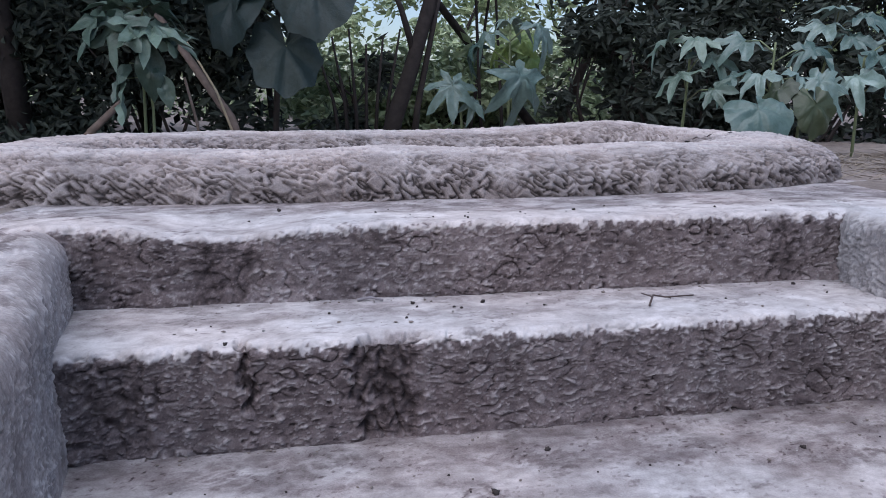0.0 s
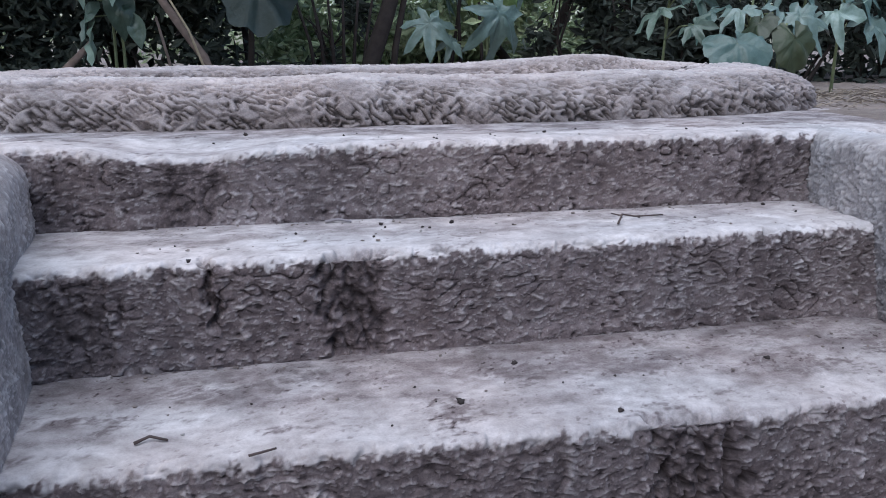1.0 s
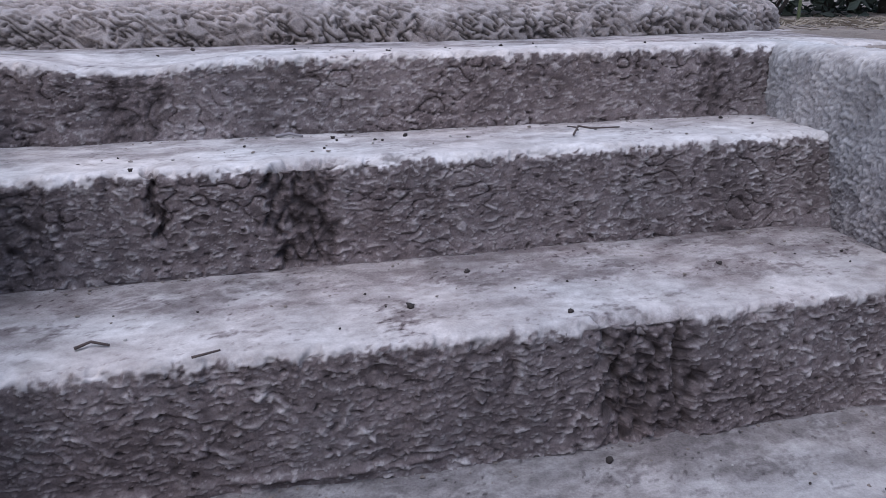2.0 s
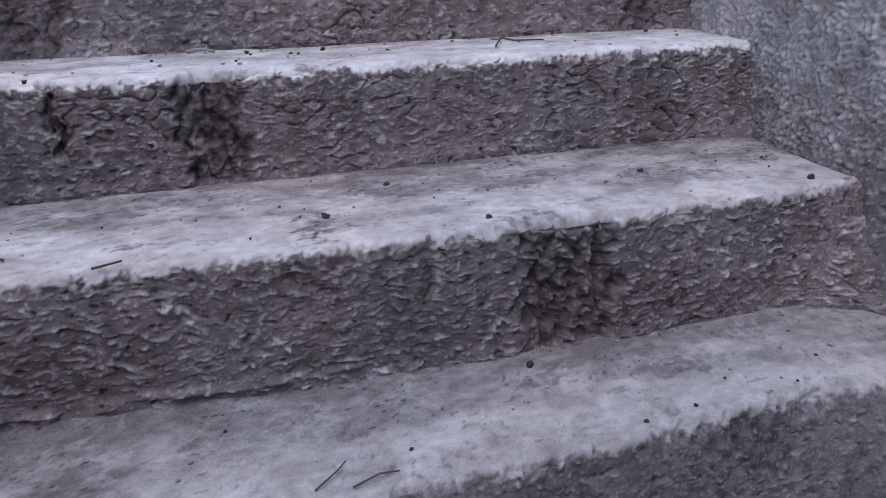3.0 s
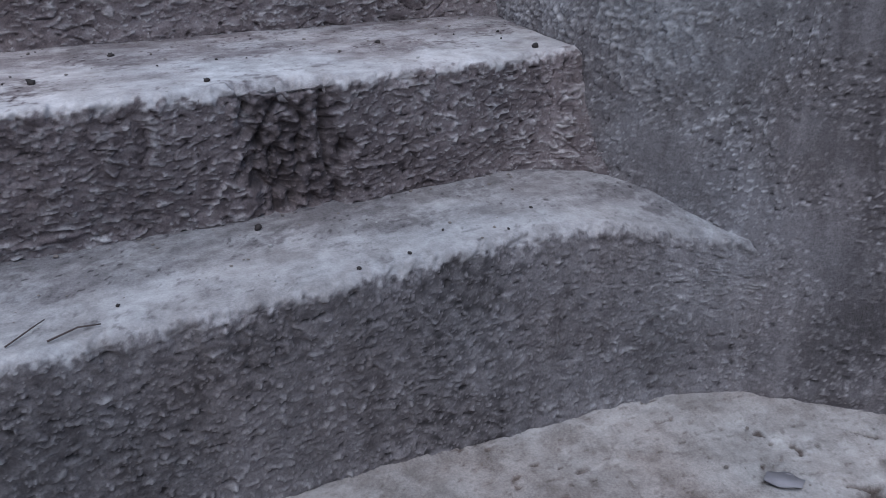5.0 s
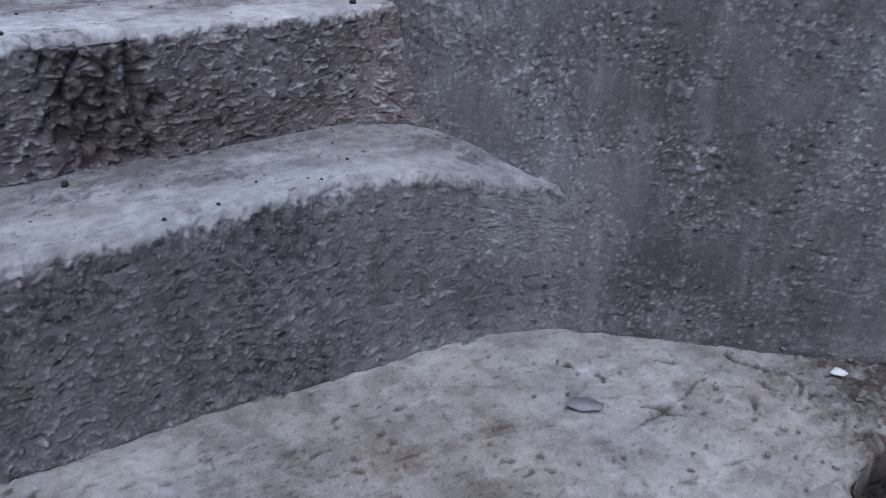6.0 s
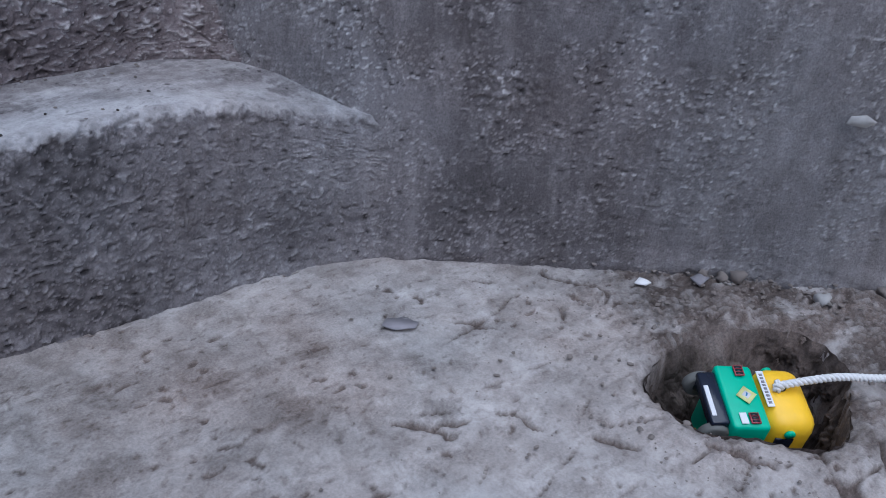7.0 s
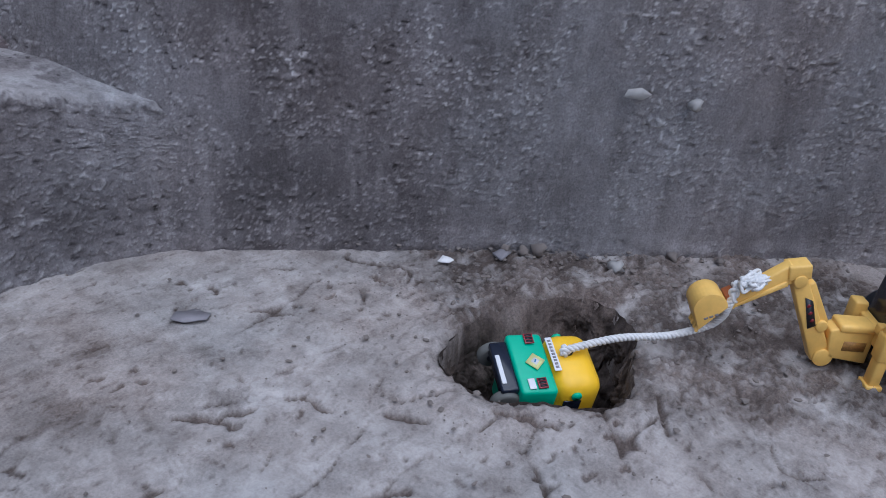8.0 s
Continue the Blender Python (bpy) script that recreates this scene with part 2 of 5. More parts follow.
def peel(s, c, seed):
    """Where the pale dried skin of the mud has worn away, in crisp lacy patches."""
    ws, wc = s + 0.006 * pn(s / 0.02, c / 0.02, seed + 4), c + 0.006 * pn(s / 0.02, c / 0.02, seed + 5)
    return (pn(ws / 0.09, wc / 0.045, seed) + 0.55 * pn(ws / 0.026, wc / 0.017, seed + 1) + 0.4 * pn(ws / 0.010, wc / 0.007, seed + 2)
            + 0.3 * pn(s / 0.0045, c / 0.0038, seed + 3))


def step(index, x0, x1, line, low, high, depth, seed, gouges=(), du=0.0015, batter=None, sag=None, damp_back=0.6, dusty=1.0):
    """One mud step: riser with a worn edge and a dusty tread behind it."""
    x = np.arange(x0, x1, du)
    rise, rad = high - low, 0.011
    hs = np.arange(-0.015, rise - rad, du)
    arc = np.linspace(0, math.pi / 2, 12)[1:]
    ts = np.arange(rad, depth, du * 2.0)
    py = np.concatenate([np.zeros_like(hs), rad - rad * np.cos(arc), ts[1:]])
    pz = np.concatenate([hs, rise - rad + rad * np.sin(arc), np.full(len(ts) - 1, rise)])
    k = np.concatenate([hs, rise - rad + rad * arc, rise - rad + rad * math.pi / 2 + ts[1:] - rad])
    s, c = np.meshgrid(x, k, indexing="ij")
    y0 = line(x) + 0.004 * pn(x / 0.12, 0.3, seed) + 0.003 * pn(x / 0.03, 1.3, seed)
    v = np.stack([s, y0[:, None] + py[None, :], np.broadcast_to(low + pz, s.shape)], -1)
    if batter is not None:
        v[..., 1] += batter(x)[:, None] * np.clip(pz / rise, 0, 1)[None, :]
    if index == 1:
        v[..., 2] -= 0.012 * sst(0.6, 0.85, x)[:, None]
    if sag is not None:
        v[..., 2] -= sag(x)[:, None] * sst(0.5, 1.0, pz / rise)[None, :] * sst(0.16, 0.05, py)[None, :]
    # the foot of the riser swings round into the side wall
    v[..., 1] -= ((0, 1.5, 4.0, 5.0, 0)[index] * np.maximum(x - 0.46, 0) ** 2)[:, None] * (1 - np.clip(pz / rise, 0, 1))[None, :] ** 1.5
    if index == 4:
        # the last tread rounds over and dies into the wall
        v[..., 2] -= 0.030 * sst(0.46, 0.68, x)[:, None] * sst(0.45, 1.0, pz / rise)[None, :] * np.exp(-(py / 0.05) ** 2)[None, :]
    n = -grid_normals(v)
    n *= np.sign(n[:1, :1, 1:2]) * -1
    top = rise - rad
    riser = 1 - sst(top - 0.006, top + 0.02, c)
    edge = np.exp(-((c - top - 0.006) / 0.014) ** 2)
    tread = 1 - riser
    if index == 4:
        rel, flake = crust(s, c, seed, 0.0085, 0.0042, 0.08, 1.1, 0.04)
        thin = 1 - 0.25 * sst(0.1, 0.55, s)
        rel, flake = rel * thin, flake * thin
    else:
        rel, flake = crust(s, c, seed, crease=(0, 1.0, 0.9, 0.45)[index], flaky=(0, 0.85, 0.95, 1.1)[index])
    d = rel * (0.04 + 0.96 * riser)
    d += tread * (0.0016 * pn(s / 0.06, c / 0.05, seed + 20) + 0.0005 * pn(s / 0.014, c / 0.012, seed + 21) + 0.0002 * pn(s / 0.005, c / 0.005, seed + 22))
    d += edge * (0.0045 * pn(s / 0.022, c / 0.02, seed + 23) + 0.0022 * pn(s / 0.008, c / 0.008, seed + 24) - 0.004 * sst(0.15, 0.35, pn(s / 0.02, c / 0.03, seed + 27)))
    back = sst(depth - 0.045, depth - 0.005, c - top)
    d += back * (0.003 + 0.003 * pn(s / 0.02, c / 0.01, seed + 25))
    foot = sst(0.02, 0.0, c)
    d += foot * (0.003 + 0.005 * pn(s / 0.03, c / 0.02, seed + 26))
    if index == 3:
        ledge = c - 0.012 - 0.006 * pn(s / 0.09, 0.4, seed + 28)
        d += 0.0045 * np.exp(-(ledge / 0.0028) ** 2) * sst(0.16, 0.02, s) * sst(-0.2, 0.1, pn(s / 0.06, 2.4, seed + 29))
    damp_shade = np.zeros_like(s)
    for gx, half, deep, h0, h1, darken in gouges:
        wob = s + 0.020 * pn(s / 0.05, c / 0.035, seed + 30) + 0.010 * pn(s / 0.012, c / 0.010, seed + 34)
        m = sst(half * 1.15, half * 0.85, np.abs(wob - gx)) * sst(h0 - 0.012, h0 + 0.008, c) * sst(h1 + 0.014, h1 - 0.004, c)
        # torn upright slabs with deep slots between them
        tear = s + 0.007 * pn(s / 0.03, c / 0.028, seed + 37)
        slab = np.round(2.2 * pn(tear / (0.45 * half + 0.004), c / 0.055, seed + 31) + 1.1 * pn(s / 0.024, c / 0.018, seed + 38)) / 3
        slot = np.exp(-(pn(tear / (0.5 * half + 0.004) + 4, c / 0.045, seed + 39) / 0.09) ** 2)
        chip = sst(0.05, 0.2, pn(s / 0.012, c / 0.010, seed + 33)) + 0.7 * pn(s / 0.006, c / 0.007, seed + 32)
        d -= deep * m * (0.75 + 0.55 * slab + 0.6 * slot - 0.3 * chip)
        # damp patches, with the shade of slots and gouges painted in
        damp_shade = np.maximum(damp_shade, darken * m * (0.45 + 0.55 * np.maximum(slot, sst(-0.15, 0.05, pn(s / 0.016, c / 0.022, seed + 35) + 0.5 * pn(s / 0.006, c / 0.007, seed + 36)))))
    v += n * d[..., None]
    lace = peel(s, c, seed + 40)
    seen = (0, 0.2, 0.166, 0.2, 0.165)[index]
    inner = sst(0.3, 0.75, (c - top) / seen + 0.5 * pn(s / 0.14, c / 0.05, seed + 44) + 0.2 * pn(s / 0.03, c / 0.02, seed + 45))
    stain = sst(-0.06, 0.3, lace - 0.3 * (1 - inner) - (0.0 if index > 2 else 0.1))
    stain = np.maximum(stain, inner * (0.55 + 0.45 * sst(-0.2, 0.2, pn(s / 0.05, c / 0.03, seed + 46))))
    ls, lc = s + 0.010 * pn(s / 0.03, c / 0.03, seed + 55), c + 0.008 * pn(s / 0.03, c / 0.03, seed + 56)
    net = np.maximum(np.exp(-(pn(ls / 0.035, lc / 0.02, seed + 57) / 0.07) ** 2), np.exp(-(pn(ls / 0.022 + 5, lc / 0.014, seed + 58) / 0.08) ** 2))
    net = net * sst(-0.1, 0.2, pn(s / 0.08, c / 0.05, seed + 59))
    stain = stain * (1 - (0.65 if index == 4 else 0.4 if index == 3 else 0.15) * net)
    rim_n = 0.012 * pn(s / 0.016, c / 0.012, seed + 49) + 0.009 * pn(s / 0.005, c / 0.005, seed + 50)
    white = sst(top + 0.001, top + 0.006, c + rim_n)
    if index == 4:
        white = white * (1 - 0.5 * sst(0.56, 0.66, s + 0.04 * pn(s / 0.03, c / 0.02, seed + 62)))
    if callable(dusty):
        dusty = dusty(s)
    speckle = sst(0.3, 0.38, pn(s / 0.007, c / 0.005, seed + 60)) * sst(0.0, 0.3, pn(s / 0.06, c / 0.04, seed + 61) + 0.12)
    # pale treads, darker risers, with lit flakes and shaded creases in the colour
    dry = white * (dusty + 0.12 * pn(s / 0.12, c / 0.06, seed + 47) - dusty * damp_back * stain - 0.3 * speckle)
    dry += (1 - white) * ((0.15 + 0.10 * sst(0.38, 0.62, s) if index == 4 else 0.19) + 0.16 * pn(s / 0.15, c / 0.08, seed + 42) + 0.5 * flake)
    dry = dry * (1 - 0.9 * damp_shade) + 0.2 * pn(s / 0.012, c / 0.008, seed + 43)
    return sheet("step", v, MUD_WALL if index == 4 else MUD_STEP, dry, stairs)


def wall_strip(name, pts, seed, du, dz, coarse=False, lean=None, base_dry=0.18, bright=None, rad=0.02, rugged=0.0, mat=None):
    """A pit wall along a smooth curve through a few corners, with a rounded top that runs out to the ground."""
    p = np.array(pts, float)
    for _ in range(4):
        q = np.concatenate([p[:1], np.stack([0.75 * p[:-1] + 0.25 * p[1:], 0.25 * p[:-1] + 0.75 * p[1:]], 1).reshape(-1, 2), p[-1:]])
        p = q
    seg = np.concatenate([[0], np.cumsum(np.linalg.norm(np.diff(p, axis=0), axis=1))])
    a = np.arange(0, seg[-1], du)
    px, py = np.interp(a, seg, p[:, 0]), np.interp(a, seg, p[:, 1])
    tx, ty = np.gradient(px), np.gradient(py)
    ln = np.hypot(tx, ty)
    ox, oy = -ty / ln, tx / ln
    hs = np.arange(-0.02, RIM - rad, dz)
    arc = np.linspace(0, math.pi / 2, 14)[1:]
    ts = np.arange(0.004, 0.16, 0.004 if not coarse else 0.02)
    off = np.concatenate([0.012 * hs / RIM, 0.012 + rad - rad * np.cos(arc), 0.012 + rad + ts])
    z = np.concatenate([hs, RIM - rad + rad * np.sin(arc), RIM - 0.016 * (ts / 0.16) ** 2])
    s, c = np.meshgrid(a, np.concatenate([hs, RIM - rad + rad * arc, RIM + 0.011 + ts]), indexing="ij")
    bulge = 0.008 * pn(s / 0.25, c / 0.2, seed + 9)
    if lean is not None:
        bulge = bulge + lean(a)[:, None] * np.clip(z, 0, 0.26)[None, :]
    v = np.stack([px[:, None] + ox[:, None] * (off + bulge), py[:, None] + oy[:, None] * (off + bulge), np.broadcast_to(z, s.shape)], -1)
    if rugged:
        # the rim sinks towards the pit's open side
        v[..., 2] -= 0.022 * (1 - sst(0.42, 0.64, a))[:, None] * sst(0.3, 0.49, z)[None, :]
    n = np.stack([-ox, -oy, 0 * ox], -1)[:, None, :] * np.ones((1, len(z), 1))
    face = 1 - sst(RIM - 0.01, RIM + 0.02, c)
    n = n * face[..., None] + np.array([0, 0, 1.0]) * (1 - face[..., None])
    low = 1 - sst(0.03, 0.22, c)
    rel, flake = crust(s, c, seed, 0.0085, 0.0042, 0.08, 1.15, 0.05)
    # bare smooth areas between the flaking ones, pebbly towards the rim
    busy = sst(-0.22, 0.25, pn(s / 0.09, c / 0.07, seed + 22) + 0.4 * pn(s / 0.03, c / 0.03, seed + 23) + 0.12)
    upper = sst(0.20, 0.34, c + 0.04 * pn(s / 0.1, c / 0.1, seed + 16)) * sst(0.72, 0.5, s) if name == "wall_right" else np.full_like(s, rugged)
    busy = np.maximum(busy, upper)
    pebble = np.abs(pn(s / 0.010 + 0.6 * pn(s / 0.02, c / 0.02, seed + 31), c / 0.007, seed + 24)) * sst(-0.3, 0.1, pn(s / 0.03, c / 0.025, seed + 32)) + 0.5 * np.abs(pn(s / 0.005, c / 0.004, seed + 25))
    rel, flake = rel * (0.25 + 0.75 * busy), flake * (0.12 + 0.88 * busy)
    d = rel * (0.85 - 0.25 * low) + 0.006 * upper * face * pebble
    d += (1 - face) * rugged * (0.016 * pn(s / 0.05, c / 0.04, seed + 26) + 0.011 * pn(s / 0.018, c / 0.015, seed + 27) + 0.005 * pebble)
    d += sst(0.03, 0.0, c) * 0.006 * (0.6 + pn(s / 0.03, c / 0.02, seed + 11))
    pit = sst(0.42, 0.55, pn(s / 0.024, c / 0.012, seed + 12))
    d -= 0.0018 * pit
    if name == "wall_right":
        knob = np.exp(-((s - 0.83) / 0.04) ** 2 - ((c - 0.185) / 0.018) ** 2)
        d += knob * (0.012 * np.abs(pn(s / 0.014, c / 0.010, seed + 21)) - 0.002)
    v += n * d[..., None]
    drip = pn(s / 0.022, c / 0.12, seed + 13) + 0.5 * pn(s / 0.007, c / 0.04, seed + 14)
    fleck = sst(0.34, 0.44, pn(s / 0.007, c / 0.0038, seed + 15)) * (0.3 + 0.7 * busy)
    # flakes carry their painted light; pebbles pale on top, darker between
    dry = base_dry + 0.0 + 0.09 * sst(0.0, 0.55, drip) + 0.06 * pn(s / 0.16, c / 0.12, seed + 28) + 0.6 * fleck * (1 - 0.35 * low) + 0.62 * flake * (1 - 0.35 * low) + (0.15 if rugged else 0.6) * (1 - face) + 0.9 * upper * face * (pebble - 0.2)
    # paler towards the rim
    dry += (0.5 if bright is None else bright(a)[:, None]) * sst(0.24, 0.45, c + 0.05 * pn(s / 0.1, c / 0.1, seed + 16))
    if name == "wall_right":
        # a darker stretch of wall past the steps, paler before and beyond it
        way = s + 0.05 * pn(s / 0.1, c / 0.08, seed + 30)
        dry += 0.09 * np.exp(-((way - 0.57) / 0.08) ** 2) - 0.08 * np.exp(-((way - 0.82) / 0.10) ** 2) + 0.12 * sst(0.94, 1.08, way)
    if rugged:
        dry -= 0.35 * (1 - face) * sst(-0.1, 0.2, pn(s / 0.04, c / 0.03, seed + 29))
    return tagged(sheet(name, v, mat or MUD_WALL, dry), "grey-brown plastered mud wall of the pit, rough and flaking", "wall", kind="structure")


stairs = new("staircase")
tagged(stairs, "flight of hand-built mud steps with dusty worn treads", "stairs", kind="structure")


def line_1(x):
    return 0.963 + 0.178 * x


def line_2(x):
    return 0.797 + 0.205 * x


def line_3(x):
    return 0.588 + 0.165 * x + 0.09 * np.maximum(x - 0.3, 0)


def line_4(x):
    return 0.425 + 0.235 * x - 0.17 * x * x - 0.9 * np.maximum(x - 0.50, 0) ** 2


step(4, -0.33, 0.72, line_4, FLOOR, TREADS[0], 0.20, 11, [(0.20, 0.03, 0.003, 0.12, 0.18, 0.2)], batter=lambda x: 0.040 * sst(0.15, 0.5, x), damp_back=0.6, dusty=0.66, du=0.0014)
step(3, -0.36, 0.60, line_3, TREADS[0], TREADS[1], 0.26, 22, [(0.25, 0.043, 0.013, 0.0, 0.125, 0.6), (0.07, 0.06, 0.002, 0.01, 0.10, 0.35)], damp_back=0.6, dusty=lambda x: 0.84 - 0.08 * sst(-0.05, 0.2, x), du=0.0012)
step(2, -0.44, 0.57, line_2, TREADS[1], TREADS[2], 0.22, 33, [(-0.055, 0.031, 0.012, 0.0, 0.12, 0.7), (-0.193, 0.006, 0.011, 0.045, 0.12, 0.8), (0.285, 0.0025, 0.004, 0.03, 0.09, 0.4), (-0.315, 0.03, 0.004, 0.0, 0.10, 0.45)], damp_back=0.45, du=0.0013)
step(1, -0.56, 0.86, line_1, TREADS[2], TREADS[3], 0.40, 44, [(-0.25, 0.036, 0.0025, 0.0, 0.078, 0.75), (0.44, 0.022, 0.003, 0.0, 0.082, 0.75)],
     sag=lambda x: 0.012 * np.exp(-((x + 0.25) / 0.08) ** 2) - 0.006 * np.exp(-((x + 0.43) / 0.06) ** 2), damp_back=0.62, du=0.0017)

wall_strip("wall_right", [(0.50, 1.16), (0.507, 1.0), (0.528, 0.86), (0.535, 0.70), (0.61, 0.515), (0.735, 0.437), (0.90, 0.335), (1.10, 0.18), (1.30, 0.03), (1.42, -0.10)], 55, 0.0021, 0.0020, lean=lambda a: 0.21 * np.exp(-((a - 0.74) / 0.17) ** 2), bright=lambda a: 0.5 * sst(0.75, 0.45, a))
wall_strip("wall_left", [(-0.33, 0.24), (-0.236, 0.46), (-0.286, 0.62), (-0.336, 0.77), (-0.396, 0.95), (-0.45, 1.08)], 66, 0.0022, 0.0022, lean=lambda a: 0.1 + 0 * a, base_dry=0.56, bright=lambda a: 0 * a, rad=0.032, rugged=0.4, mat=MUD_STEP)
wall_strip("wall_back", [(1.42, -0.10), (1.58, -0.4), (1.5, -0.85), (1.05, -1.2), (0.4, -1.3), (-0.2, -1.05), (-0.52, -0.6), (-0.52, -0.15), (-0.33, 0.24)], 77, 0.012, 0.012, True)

# ---- pit floor with the dug hole ----
HOLE = (0.848, 0.140)


def hole_mask(x, y):
    dx, dy = x - HOLE[0], y - HOLE[1]
    return np.hypot(dx, dy) - hole_reach(np.arctan2(dy, dx))


def hole_reach(ang):
    return (0.086 + 0.013 * np.cos(2 * ang + 0.11) + 0.006 * np.cos(3 * ang - 1.27) + 0.004 * np.cos(4 * ang + 0.53) - 0.004 * np.cos(ang)
            + 0.007 * pn(3 + np.cos(ang) * 2.6, 5 + np.sin(ang) * 2.6, 91) + 0.005 * pn(np.cos(ang) * 8, np.sin(ang) * 8, 92))


def fissure(x, y, pts, width):
    """How deep a crack in the dried floor is along a bent line."""
    best = np.full(np.shape(x), 9.0)
    wx, wy = x + 0.006 * pn(x / 0.014, y / 0.014, 81), y + 0.006 * pn(x / 0.014, y / 0.014, 80)
    for (x0, y0), (x1, y1) in zip(pts, pts[1:]):
        k = np.clip(((wx - x0) * (x1 - x0) + (wy - y0) * (y1 - y0)) / ((x1 - x0) ** 2 + (y1 - y0) ** 2), 0, 1)
        best = np.minimum(best, np.hypot(wx - x0 - k * (x1 - x0), wy - y0 - k * (y1 - y0)))
    return np.exp(-(best / width) ** 2)


def axis(a, b, fine_a, fine_b, fine, coarse):
    return np.concatenate([np.arange(a, fine_a, coarse), np.arange(fine_a, fine_b, fine), np.arange(fine_b, b, coarse)])


fx = axis(-0.7, 1.75, 0.05, 1.30, 0.0026, 0.02)
fy = axis(-1.45, 0.62, -0.22, 0.56, 0.0026, 0.02)
gx, gy = np.meshgrid(fx, fy, indexing="ij")
hm = hole_mask(gx, gy)
reach = np.minimum(np.hypot((gx - 1.05) / 1.2, gy - 0.19), np.hypot(gx - 1.07, gy - 0.06) * 1.25)
loose = sst(0.30, 0.15, reach + 0.07 * pn(gx / 0.06, gy / 0.05, 68)) * sst(-0.35, 0.1, pn(gx / 0.05, gy / 0.04, 95) + 0.5 * pn(gx / 0.018, gy / 0.015, 90) + 0.12)
fz = 0.006 * pn(gx / 0.35, gy / 0.3, 93) + 0.0013 * pn(gx / 0.06, gy / 0.05, 94) + 0.0015 * pn(gx / 0.007, gy / 0.007, 96) + 0.0009 * pn(gx / 0.02, gy / 0.016, 89)
clump = np.abs(pn(gx / 0.011, gy / 0.0095, 97))
fz += loose * (0.010 * clump + 0.005 * np.abs(pn(gx / 0.008, gy / 0.007, 98)) + 0.006 * pn(gx / 0.06, gy / 0.05, 99))
pock = sst(0.3, 0.42, pn(gx / 0.016, gy / 0.010, 88)) * sst(-0.15, 0.3, pn(gx / 0.09, gy / 0.09, 79))
fz -= 0.0022 * pock
plates = sst(0.12, 0.2, pn(gx / 0.022, gy / 0.014, 73)) * sst(-0.1, 0.3, pn(gx / 0.1, gy / 0.08, 72))
fz += 0.0009 * plates
lipz = np.exp(-((hm - 0.022) / 0.024) ** 2)
fz += lipz * (0.005 + 0.004 * pn(gx / 0.035, gy / 0.03, 87) + 0.003 * pn(gx / 0.012, gy / 0.010, 62))
crack = np.exp(-(pn(gx / 0.09, gy / 0.05, 86) / 0.02) ** 2) * sst(0.2, 0.1, np.abs(hm - 0.06)) * sst(0.0, 0.25, pn(gx / 0.05, gy / 0.05, 85))
slits = np.maximum.reduce([fissure(gx, gy, p, 0.0022) for p in (((0.535, 0.247), (0.559, 0.231), (0.565, 0.213)), ((0.559, 0.231), (0.585, 0.222)), ((0.735, 0.106), (0.753, 0.087), (0.765, 0.064)), ((0.866, 0.038), (0.847, 0.018), (0.835, 0.004)),
                                                                ((0.668, 0.158), (0.688, 0.131)), ((0.60, 0.10), (0.63, 0.085)))])
crack = np.maximum(crack, slits)
fz -= 0.006 * crack
inside = sst(0.001, -0.006, hm)
fz -= 0.16 * inside + 0.008 * sst(0.014, -0.002, hm) * (0.5 + pn(gx / 0.012, gy / 0.012, 83))
# damp and shade at the foot of the steps, painted as one patch
shade_smear = sst(0.17, 0.05, np.hypot((gx - 0.42) / 1.3, gy - 0.36) + 0.09 * pn(gx / 0.07, gy / 0.05, 61) + 0.03 * pn(gx / 0.02, gy / 0.015, 60))
grime = sst(0.02, 0.3, pn(gx / 0.05, gy / 0.035, 66) + 0.6 * pn(gx / 0.015, gy / 0.011, 65) + 0.35 * pn(gx / 0.005, gy / 0.004, 64))
# also darker in pits and cracks and between clods
floor_dry_shade = 0.80 + 0.1 * plates + 0.08 * pn(gx / 0.16, gy / 0.12, 82) - 0.08 * sst(-0.08, 0.32, peel(gx, gy, 140)) - 0.15 * grime - 0.22 * sst(0.3, 0.4, pn(gx / 0.008, gy / 0.005, 63)) - loose * (0.60 - 0.7 * clump) - 0.22 * shade_smear - 0.5 * pock - 0.8 * crack
# floor darkens into the hole with painted shade
floor_dry_shade = np.maximum(floor_dry_shade, 0.14) * (1 - 0.95 * sst(0.006, -0.01, hm))
tagged(sheet("floor", np.stack([gx, gy, fz], -1), MUD_FLOOR, floor_dry_shade), "pale trodden mud floor with a freshly dug hole", "floor", kind="structure")

ha, ht = np.meshgrid(np.linspace(0, 2 * math.pi, 420), np.concatenate([np.linspace(0, 1, 70), 1 + np.linspace(0.03, 1, 30)]), indexing="ij")
gentle = np.exp(-((np.angle(np.exp(1j * (ha - 1.25)))) / 0.6) ** 2)
deep = np.clip(ht, 0, 1)
hr = hole_reach(ha) + 0.002 - (0.016 + 0.05 * gentle) * deep ** (1 - 0.3 * gentle)
hr += np.sin(np.pi * np.clip(deep, 0, 1)) * (0.014 * pn(ha * 3.2, deep * 2.2, 74) + 0.007 * pn(ha * 8, deep * 6, 75) + 0.007 * np.abs(pn(ha * 18, deep * 13, 76)) + 0.003 * pn(ha * 40, deep * 30, 77))
hr *= 1 - np.clip(ht - 1, 0, 1) ** 1.5
hz = 0.001 - 0.105 * deep + 0.008 * pn(ha * 2.0, ht * 3, 78) * sst(0, 0.3, deep)
lining = np.stack([HOLE[0] + np.cos(ha) * hr, HOLE[1] + np.sin(ha) * hr, hz], -1)
